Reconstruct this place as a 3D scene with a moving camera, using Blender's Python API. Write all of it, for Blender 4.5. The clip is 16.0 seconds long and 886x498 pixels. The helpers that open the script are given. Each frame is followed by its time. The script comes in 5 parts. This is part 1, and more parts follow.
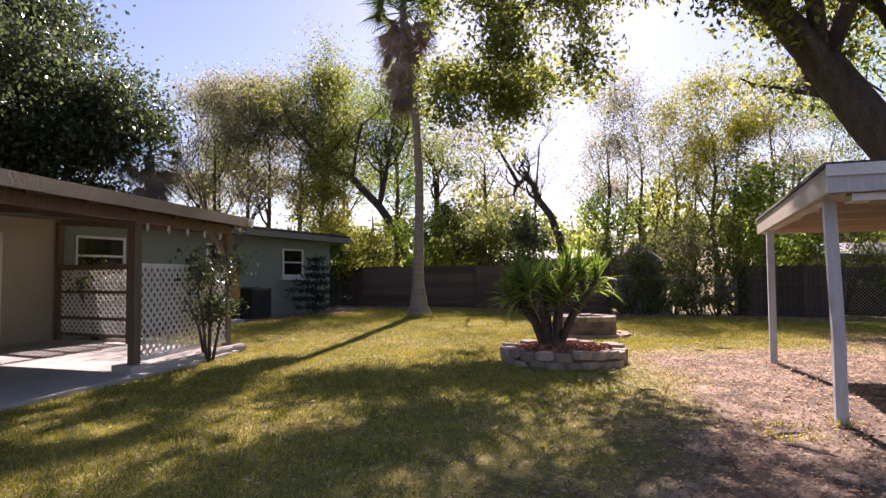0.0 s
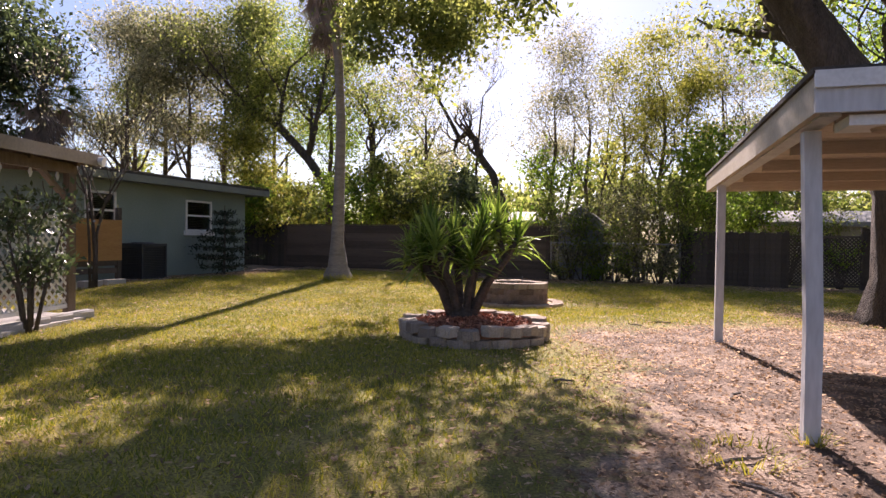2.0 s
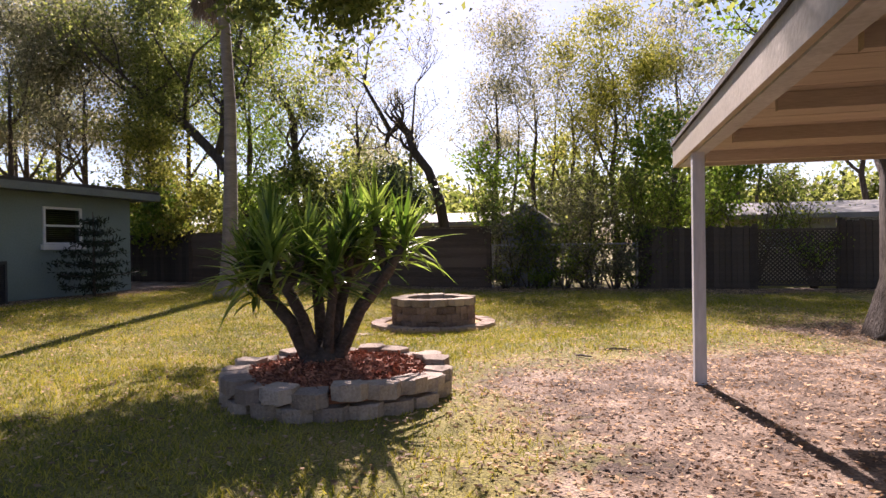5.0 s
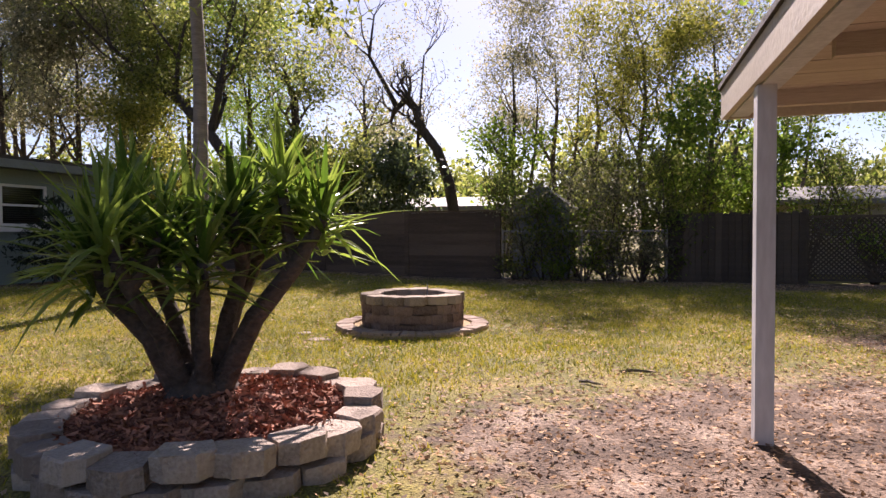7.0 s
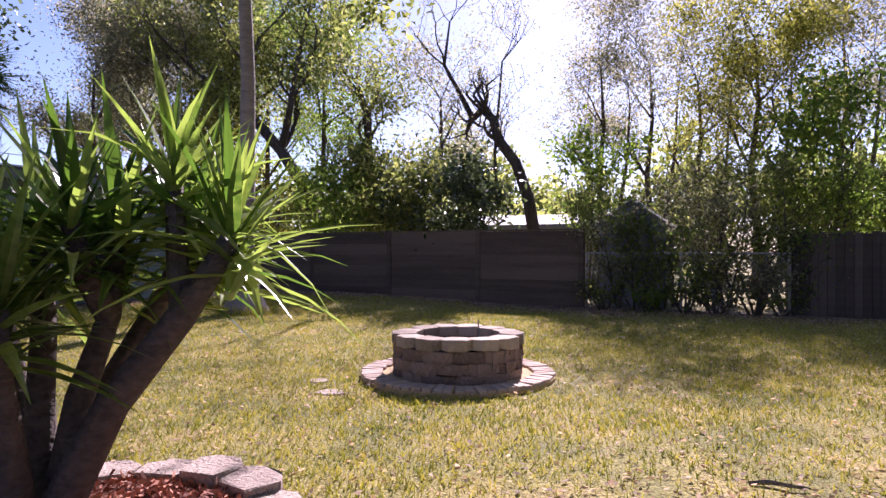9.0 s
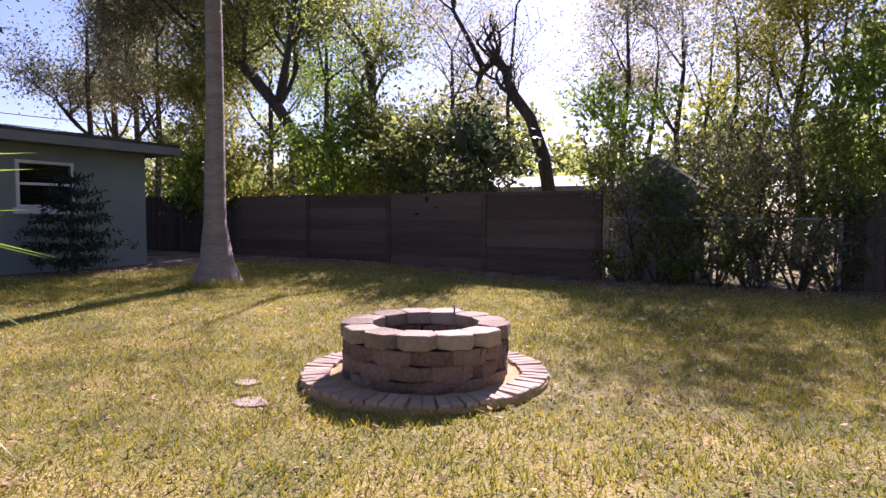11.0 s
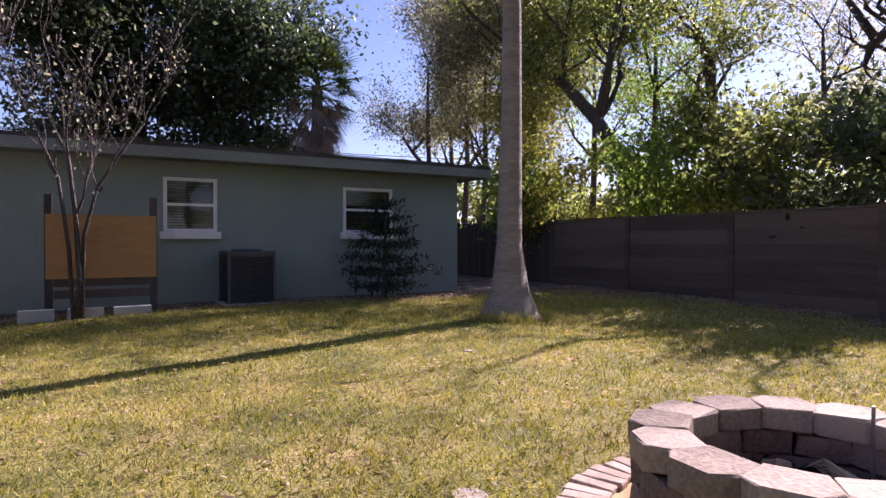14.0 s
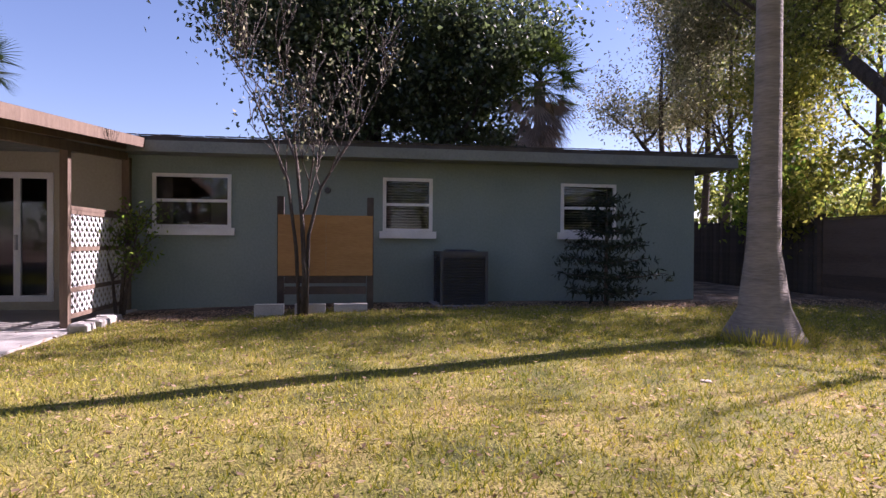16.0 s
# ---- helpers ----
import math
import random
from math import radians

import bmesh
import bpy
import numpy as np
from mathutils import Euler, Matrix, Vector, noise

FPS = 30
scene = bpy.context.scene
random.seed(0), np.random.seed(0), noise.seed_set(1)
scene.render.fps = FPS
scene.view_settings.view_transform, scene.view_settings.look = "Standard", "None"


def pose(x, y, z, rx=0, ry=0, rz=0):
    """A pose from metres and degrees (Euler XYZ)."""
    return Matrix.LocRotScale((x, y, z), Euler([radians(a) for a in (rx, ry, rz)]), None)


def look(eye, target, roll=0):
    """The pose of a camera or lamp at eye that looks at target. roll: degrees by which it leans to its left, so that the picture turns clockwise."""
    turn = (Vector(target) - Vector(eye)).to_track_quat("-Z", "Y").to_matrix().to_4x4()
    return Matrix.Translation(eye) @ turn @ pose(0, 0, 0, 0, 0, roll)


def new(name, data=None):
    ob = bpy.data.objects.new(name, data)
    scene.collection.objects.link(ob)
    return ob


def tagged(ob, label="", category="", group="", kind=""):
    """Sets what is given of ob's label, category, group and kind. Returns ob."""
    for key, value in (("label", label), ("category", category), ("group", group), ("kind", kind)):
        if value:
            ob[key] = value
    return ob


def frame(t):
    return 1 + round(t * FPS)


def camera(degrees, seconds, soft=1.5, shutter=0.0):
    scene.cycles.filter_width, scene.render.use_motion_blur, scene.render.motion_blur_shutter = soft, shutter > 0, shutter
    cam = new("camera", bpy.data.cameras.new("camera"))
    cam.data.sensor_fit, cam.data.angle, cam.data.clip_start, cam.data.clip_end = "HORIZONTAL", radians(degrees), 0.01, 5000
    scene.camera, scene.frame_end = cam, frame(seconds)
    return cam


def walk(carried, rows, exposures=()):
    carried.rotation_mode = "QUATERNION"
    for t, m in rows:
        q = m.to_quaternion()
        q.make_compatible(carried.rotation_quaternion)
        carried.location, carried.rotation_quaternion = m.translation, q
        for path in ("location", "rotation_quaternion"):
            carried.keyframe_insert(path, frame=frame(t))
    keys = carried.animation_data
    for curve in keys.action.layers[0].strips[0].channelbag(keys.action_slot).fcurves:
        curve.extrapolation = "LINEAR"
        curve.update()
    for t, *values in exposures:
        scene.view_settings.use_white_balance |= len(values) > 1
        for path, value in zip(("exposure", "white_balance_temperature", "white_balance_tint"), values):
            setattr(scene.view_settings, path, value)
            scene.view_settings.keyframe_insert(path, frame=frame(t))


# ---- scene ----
cam = camera(72.0, 16.0, soft=1.45)
PATH = [
    (0, (-0.453, 0.272, 1.377), (-1.264, 2.098, 1.467), -0.4),
    (0.5, (-0.462, 0.741, 1.376), (-1.184, 2.605, 1.320), -0.7),
    (1, (-0.407, 1.257, 1.363), (-1.063, 3.140, 1.213), -0.2),
    (1.5, (-0.386, 1.765, 1.326), (-1.066, 3.641, 1.195), 1.3),
    (2, (-0.379, 2.286, 1.301), (-1.051, 4.169, 1.269), 0.9),
    (2.5, (-0.356, 2.814, 1.304), (-1.058, 4.687, 1.307), -0.3),
    (3, (-0.379, 3.328, 1.297), (-1.089, 5.198, 1.268), -0.7),
    (3.5, (-0.363, 3.831, 1.298), (-1.060, 5.703, 1.201), -0.5),
    (4, (-0.371, 4.362, 1.275), (-1.010, 6.255, 1.181), -0.3),
    (4.5, (-0.375, 4.807, 1.264), (-0.935, 6.727, 1.238), -0.6),
    (4.7, (-0.359, 4.960, 1.276), (-0.906, 6.884, 1.267), -0.8),
    (6.8, (-0.312, 6.969, 1.253), (-0.910, 8.876, 1.174), -0.7),
    (7, (-0.289, 7.142, 1.237), (-0.919, 9.039, 1.182), -0.3),
    (7.5, (-0.278, 7.603, 1.274), (-1.161, 9.395, 1.170), 0.6),
    (8, (-0.348, 8.043, 1.227), (-1.303, 9.793, 1.076), 1.6),
    (8.5, (-0.399, 8.482, 1.220), (-1.339, 10.245, 1.131), 0.6),
    (9, (-0.476, 8.906, 1.279), (-1.379, 10.690, 1.287), 0.1),
    (9.2, (-0.500, 9.054, 1.291), (-1.368, 10.855, 1.317), 0.8),
    (11.3, (-0.734, 10.602, 1.322), (-1.756, 12.316, 1.201), 0.1),
    (11.5, (-0.781, 10.738, 1.337), (-1.848, 12.428, 1.251), 0.3),
    (12, (-0.910, 11.046, 1.355), (-2.090, 12.660, 1.314), 0.6),
    (12.5, (-1.125, 11.434, 1.300), (-2.473, 12.911, 1.272), 0.5),
    (13, (-1.349, 11.692, 1.308), (-2.819, 13.048, 1.267), 0.7),
    (13.5, (-1.580, 11.902, 1.258), (-3.181, 13.100, 1.218), 0.4),
    (14, (-1.842, 12.157, 1.221), (-3.568, 13.167, 1.200), -0.0),
    (14.5, (-2.075, 12.299, 1.230), (-3.855, 13.211, 1.227), -0.1),
    (15, (-2.303, 12.462, 1.228), (-4.156, 13.215, 1.235), -0.3),
    (15.5, (-2.418, 12.621, 1.228), (-4.348, 13.145, 1.244), -0.3),
    (16, (-2.596, 12.648, 1.215), (-4.570, 12.968, 1.195), 0.4),
]
walk(cam, [(t, look(eye, target, roll)) for t, eye, target, roll in PATH],
     exposures=[(0.0, 1.42, 6550, 35), (3.0, 1.42, 6500, 33), (7.0, 1.2, 6450, 34), (9.0, 1.45, 5750, 45), (12.0, 1.42, 5900, 47), (14.5, 1.45, 5800, 44), (16.0, 1.5, 5900, 43)])

# ---- daylight: low sun beyond the back fence, clear sky ----
SUN_EL, SUN_X, SUN_Y = 36.0, -0.25, 1.0
world = bpy.data.worlds.new("sky")
scene.world = world
world.use_nodes = True
wn = world.node_tree.nodes
sky = wn.new("ShaderNodeTexSky")
sky.sky_type = "NISHITA"
sky.sun_disc = False
sky.sun_elevation = radians(SUN_EL)
sky.sun_rotation = math.atan2(SUN_X, SUN_Y)
sky.air_density, sky.dust_density, sky.ozone_density = 1.0, 0.4, 1.4
wn["Background"].inputs["Strength"].default_value = 0.057
world.node_tree.links.new(sky.outputs[0], wn["Background"].inputs["Color"])
sun_data = bpy.data.lights.new("sun", "SUN")
sun_data.energy, sun_data.angle, sun_data.color = 5.0, radians(0.5), (1.0, 0.93, 0.82)
sun = new("sun", sun_data)
ce = math.cos(radians(SUN_EL))
sd = Vector((SUN_X, SUN_Y, 0)).normalized() * ce + Vector((0, 0, math.sin(radians(SUN_EL))))
sun.matrix_world = look(sd * 80, (0, 0, 0))


# ---- materials ----
def mat(name, dark, light, scale=4.0, fine=40.0, bump=0.3, rough=0.8, metal=0.0, spots=None, rand=0.0, stretch=(1, 1, 1), dist=0.01, thin=0.0):
    """Two-scale noise material: broad patches, fine grain, grain relief; rand varies whole pieces; thin lets light through leaves."""
    m = bpy.data.materials.new(name)
    m.use_nodes = True
    nt = m.node_tree
    n, l = nt.nodes, nt.links
    b = n["Principled BSDF"]
    b.inputs["Roughness"].default_value = rough
    b.inputs["Metallic"].default_value = metal
    tc = n.new("ShaderNodeTexCoord")
    mp = n.new("ShaderNodeMapping")
    mp.inputs["Scale"].default_value = stretch
    l.new(tc.outputs["Object"], mp.inputs["Vector"])
    a = n.new("ShaderNodeTexNoise")
    a.inputs["Scale"].default_value, a.inputs["Detail"].default_value = scale, 4
    f = n.new("ShaderNodeTexNoise")
    f.inputs["Scale"].default_value, f.inputs["Detail"].default_value = fine, 3
    l.new(mp.outputs[0], a.inputs["Vector"])
    l.new(mp.outputs[0], f.inputs["Vector"])
    mix = n.new("ShaderNodeMath")
    mix.operation = "MULTIPLY_ADD"
    mix.inputs[1].default_value = 0.5
    l.new(f.outputs["Fac"], mix.inputs[0])
    half = n.new("ShaderNodeMath")
    half.operation = "MULTIPLY"
    half.inputs[1].default_value = 0.5
    l.new(a.outputs["Fac"], half.inputs[0])
    l.new(half.outputs[0], mix.inputs[2])
    fac = mix.outputs[0]
    if rand:
        src = n.new("ShaderNodeNewGeometry").outputs["Random Per Island"] if rand < 0 else n.new("ShaderNodeObjectInfo").outputs["Random"]
        sub = n.new("ShaderNodeMath")
        sub.operation = "SUBTRACT"
        sub.inputs[1].default_value = 0.5
        l.new(src, sub.inputs[0])
        add = n.new("ShaderNodeMath")
        add.operation = "MULTIPLY_ADD"
        add.inputs[1].default_value = abs(rand)
        l.new(sub.outputs[0], add.inputs[0])
        l.new(fac, add.inputs[2])
        fac = add.outputs[0]
    r = n.new("ShaderNodeValToRGB")
    r.color_ramp.elements[0].position, r.color_ramp.elements[0].color = 0.32, (*dark, 1)
    r.color_ramp.elements[1].position, r.color_ramp.elements[1].color = 0.68, (*light, 1)
    if spots:
        e = r.color_ramp.elements.new(0.5)
        e.color = (*spots, 1)
    l.new(fac, r.inputs[0])
    l.new(r.outputs[0], b.inputs["Base Color"])
    if bump:
        bp = n.new("ShaderNodeBump")
        bp.inputs["Strength"].default_value, bp.inputs["Distance"].default_value = bump, dist
        l.new(f.outputs["Fac"], bp.inputs["Height"])
        l.new(bp.outputs[0], b.inputs["Normal"])
    if thin:
        tr = n.new("ShaderNodeBsdfTranslucent")
        bright = n.new("ShaderNodeHueSaturation")
        bright.inputs["Saturation"].default_value, bright.inputs["Value"].default_value = 1.1, 2.7
        l.new(r.outputs[0], bright.inputs["Color"])
        l.new(bright.outputs[0], tr.inputs["Color"])
        ms = n.new("ShaderNodeMixShader")
        ms.inputs[0].default_value = thin
        l.new(b.outputs[0], ms.inputs[1])
        l.new(tr.outputs[0], ms.inputs[2])
        l.new(ms.outputs[0], n["Material Output"].inputs["Surface"])
    return m


def glass(name, tint, rough=0.02):
    m = bpy.data.materials.new(name)
    m.use_nodes = True
    b = m.node_tree.nodes["Principled BSDF"]
    b.inputs["Base Color"].default_value = (*tint, 1)
    b.inputs["Roughness"].default_value = rough
    b.inputs["Transmission Weight"].default_value = 1.0
    b.inputs["IOR"].default_value = 1.45
    return m


def ground_material():
    m = bpy.data.materials.new("yard_soil_and_turf")
    m.use_nodes = True
    nt = m.node_tree
    n, l = nt.nodes, nt.links
    b = n["Principled BSDF"]
    b.inputs["Roughness"].default_value = 0.95
    tc = n.new("ShaderNodeTexCoord")

    def ramp(scale, detail, stops):
        t = n.new("ShaderNodeTexNoise")
        t.inputs["Scale"].default_value, t.inputs["Detail"].default_value = scale, detail
        l.new(tc.outputs["Object"], t.inputs["Vector"])
        r = n.new("ShaderNodeValToRGB")
        while len(r.color_ramp.elements) < len(stops):
            r.color_ramp.elements.new(0.5)
        for e, (p, c) in zip(r.color_ramp.elements, stops):
            e.position, e.color = p, (*c, 1)
        l.new(t.outputs["Fac"], r.inputs[0])
        return t, r

    t1, turf = ramp(1.3, 8, ((0.3, (0.12, 0.125, 0.022)), (0.5, (0.25, 0.225, 0.05)), (0.7, (0.38, 0.30, 0.10))))
    t2, soil = ramp(2.2, 10, ((0.34, (0.085, 0.055, 0.036)), (0.5, (0.195, 0.135, 0.094)), (0.66, (0.40, 0.31, 0.24))))
    t3, fleck = ramp(55, 4, ((0.35, (0.45, 0.42, 0.38)), (0.65, (1.25, 1.22, 1.15))))
    at = n.new("ShaderNodeAttribute")
    at.attribute_name = "bare"
    t4 = n.new("ShaderNodeTexNoise")
    t4.inputs["Scale"].default_value, t4.inputs["Detail"].default_value = 7, 8
    l.new(tc.outputs["Object"], t4.inputs["Vector"])
    ad = n.new("ShaderNodeMath")
    ad.operation = "ADD"
    l.new(at.outputs["Fac"], ad.inputs[0])
    l.new(t4.outputs["Fac"], ad.inputs[1])
    mr = n.new("ShaderNodeMapRange")
    mr.inputs["From Min"].default_value, mr.inputs["From Max"].default_value = 0.85, 1.15
    l.new(ad.outputs[0], mr.inputs["Value"])
    mx = n.new("ShaderNodeMixRGB")
    l.new(mr.outputs[0], mx.inputs[0])
    l.new(turf.outputs[0], mx.inputs[1])
    l.new(soil.outputs[0], mx.inputs[2])
    mu = n.new("ShaderNodeMixRGB")
    mu.blend_type = "MULTIPLY"
    mu.inputs[0].default_value = 1.0
    l.new(mx.outputs[0], mu.inputs[1])
    l.new(fleck.outputs[0], mu.inputs[2])
    l.new(mu.outputs[0], b.inputs["Base Color"])
    bp = n.new("ShaderNodeBump")
    bp.inputs["Strength"].default_value, bp.inputs["Distance"].default_value = 0.7, 0.03
    l.new(t3.outputs["Fac"], bp.inputs["Height"])
    l.new(bp.outputs[0], b.inputs["Normal"])
    return m


M_GROUND = ground_material()
M_MINT = mat("mint_masonry_paint", (0.18, 0.232, 0.207), (0.245, 0.30, 0.265), 0.8, 25, 0.35, 0.75)
M_TAN = mat("tan_masonry_paint", (0.36, 0.32, 0.23), (0.45, 0.41, 0.30), 0.8, 25, 0.35, 0.75)
M_WHITE = mat("white_paint", (0.62, 0.61, 0.58), (0.82, 0.81, 0.78), 3, 40, 0.15, 0.5)
M_OLDWHITE = mat("weathered_white_paint", (0.42, 0.42, 0.42), (0.62, 0.62, 0.62), 5, 30, 0.4, 0.7, stretch=(1, 1, 0.2))
M_FASCIA = mat("beige_fascia_paint", (0.40, 0.34, 0.25), (0.55, 0.48, 0.37), 2, 30, 0.25, 0.65)
M_PTRIM = mat("dull_tan_trim_paint", (0.22, 0.172, 0.12), (0.32, 0.258, 0.185), 2, 30, 0.25, 0.7)
M_HTRIM = mat("grey_green_trim_paint", (0.14, 0.155, 0.135), (0.21, 0.225, 0.195), 2, 30, 0.25, 0.65)
M_SHINGLE = mat("dark_roof_shingle", (0.04, 0.035, 0.032), (0.10, 0.09, 0.08), 3, 60, 0.8, 0.95)
M_BROWNWOOD = mat("brown_stained_wood", (0.11, 0.072, 0.047), (0.21, 0.148, 0.10), 3, 30, 0.4, 0.75, stretch=(6, 6, 0.6))
M_DARKWOOD = mat("dark_weathered_boards", (0.045, 0.034, 0.027), (0.10, 0.08, 0.064), 2, 30, 0.5, 0.9, rand=0.25, stretch=(0.5, 4, 4))
M_GREYFENCE = mat("grey_brown_fence_boards", (0.072, 0.05, 0.036), (0.148, 0.106, 0.076), 1.5, 26, 0.5, 0.92, rand=0.3, stretch=(0.4, 4, 5))
M_RAW = mat("raw_plywood", (0.31, 0.155, 0.045), (0.43, 0.23, 0.075), 2, 20, 0.25, 0.7, stretch=(3, 0.5, 3))
M_SOFFIT = mat("unpainted_soffit_boards", (0.42, 0.34, 0.25), (0.58, 0.49, 0.38), 2, 24, 0.3, 0.7, rand=0.15, stretch=(0.5, 5, 5))
# near-black: the darkness of the unlit rooms is put into this colour
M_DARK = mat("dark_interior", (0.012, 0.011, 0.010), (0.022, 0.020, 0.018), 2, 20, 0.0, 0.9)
M_BLIND = mat("window_blind", (0.10, 0.075, 0.06), (0.17, 0.13, 0.10), 3, 30, 0.1, 0.6)
M_GLASS = glass("window_glass", (0.55, 0.6, 0.6))
M_AC = mat("dark_grey_metal_louvre", (0.05, 0.05, 0.053), (0.085, 0.085, 0.09), 3, 40, 0.1, 0.45, 0.4)
M_CONC = mat("concrete", (0.34, 0.32, 0.29), (0.52, 0.49, 0.45), 1.2, 40, 0.4, 0.9)
# pit blocks: shade on their faces is part of this dark tan
M_BLOCK_SHADED = mat("cast_wall_block", (0.12, 0.078, 0.056), (0.28, 0.195, 0.145), 5, 50, 0.9, 0.95, rand=0.35, dist=0.02)
M_BEDBLOCK = mat("pale_cast_wall_block", (0.26, 0.20, 0.155), (0.50, 0.41, 0.325), 5, 50, 0.9, 0.95, rand=0.35, dist=0.02)
# same block for the pit's caps, paler to carry sunlight in the colour
M_CAP_SUNLIT = mat("sunlit_cap_block", (0.19, 0.142, 0.095), (0.42, 0.335, 0.24), 4, 50, 0.6, 0.95, rand=0.35, dist=0.012)
M_BRICK = mat("tan_brick", (0.33, 0.235, 0.165), (0.50, 0.385, 0.285), 6, 60, 0.6, 0.9, rand=0.22)
M_SAND = mat("yellow_leaf_and_sand", (0.30, 0.20, 0.08), (0.52, 0.38, 0.18), 8, 60, 0.8, 0.95)
M_ASH = mat("ash_and_charcoal", (0.010, 0.009, 0.008), (0.045, 0.04, 0.036), 5, 30, 0.9, 0.95)
M_CHAR = mat("charred_log", (0.004, 0.0035, 0.0035), (0.014, 0.012, 0.011), 6, 40, 0.9, 0.9)
for m in (M_ASH, M_CHAR):
    m.node_tree.nodes["Principled BSDF"].inputs["Specular IOR Level"].default_value = 0.03
M_MULCH = mat("red_wood_mulch", (0.15, 0.05, 0.028), (0.50, 0.22, 0.125), 8, 60, 0.6, 0.9, rand=-0.5)
M_STEEL = mat("galvanised_steel", (0.22, 0.22, 0.22), (0.38, 0.38, 0.38), 3, 40, 0.1, 0.45, 0.8)
M_BARK = mat("grey_brown_bark", (0.04, 0.03, 0.023), (0.15, 0.12, 0.095), 2.5, 18, 1.0, 0.95, stretch=(3, 3, 0.6), dist=0.09)
M_PALEBARK = mat("pale_smooth_bark", (0.085, 0.066, 0.052), (0.20, 0.165, 0.135), 3, 22, 0.6, 0.9, stretch=(2, 2, 0.7), dist=0.02)
M_PALMBARK = mat("ringed_palm_bark", (0.15, 0.125, 0.10), (0.31, 0.265, 0.215), 2, 14, 0.8, 0.9, stretch=(0.6, 0.6, 4), dist=0.02)
M_YSTEM = mat("yucca_stem_bark", (0.035, 0.026, 0.02), (0.12, 0.092, 0.072), 5, 26, 1.0, 0.95, stretch=(1, 1, 1.5), dist=0.025)
M_DEADFROND = mat("dead_palm_frond", (0.19, 0.14, 0.105), (0.40, 0.31, 0.25), 3, 30, 0.3, 0.85, rand=0.4)
LEAF = dict(scale=0.6, fine=6, bump=0, rough=0.5, rand=-0.7, thin=0.65)
M_LEAFDARK = mat("glossy_dark_leaf", (0.03, 0.044, 0.018), (0.085, 0.11, 0.045), **{**LEAF, "rough": 0.35, "thin": 0.3})
M_NEEDLE = mat("dark_needle", (0.010, 0.017, 0.011), (0.032, 0.042, 0.024), **{**LEAF, "thin": 0.1, "rough": 0.95})
M_LEAFGREEN = mat("green_leaf", (0.045, 0.075, 0.014), (0.12, 0.16, 0.035), **LEAF)
M_LEAFLIME = mat("bright_green_leaf", (0.06, 0.10, 0.018), (0.15, 0.195, 0.042), **LEAF)
M_LEAFOLIVE = mat("olive_leaf", (0.055, 0.07, 0.018), (0.15, 0.16, 0.05), **LEAF)
M_LEAFGOLD = mat("yellowing_leaf", (0.085, 0.095, 0.020), (0.20, 0.19, 0.05), **LEAF)
M_LEAFGREY = mat("grey_green_leaf", (0.075, 0.08, 0.045), (0.18, 0.17, 0.105), **LEAF)
M_YUCCA = mat("yucca_blade", (0.045, 0.082, 0.014), (0.155, 0.205, 0.045), 2, 30, 0.1, 0.32, rand=0.7, thin=0.42)
M_PALMLEAF = mat("palm_frond_green", (0.035, 0.065, 0.012), (0.11, 0.15, 0.035), 2, 20, 0.1, 0.35, rand=0.5, thin=0.35)
M_GRASS = mat("grass_blade", (0.11, 0.135, 0.014), (0.40, 0.345, 0.065), scale=0.8, fine=3, bump=0, rough=0.95, rand=-0.5, thin=0.18)
M_LITTER = mat("fallen_leaf", (0.13, 0.085, 0.052), (0.42, 0.30, 0.20), scale=2, fine=9, bump=0, rough=0.8, rand=-0.8, thin=0.35)
M_BLUEMETAL = mat("blue_grey_shed_paint", (0.16, 0.18, 0.20), (0.24, 0.26, 0.28), 2, 30, 0.2, 0.6)
M_PALEROOF = mat("sunlit_grey_roofing", (0.20, 0.195, 0.185), (0.34, 0.33, 0.315), 2, 30, 0.3, 0.8)


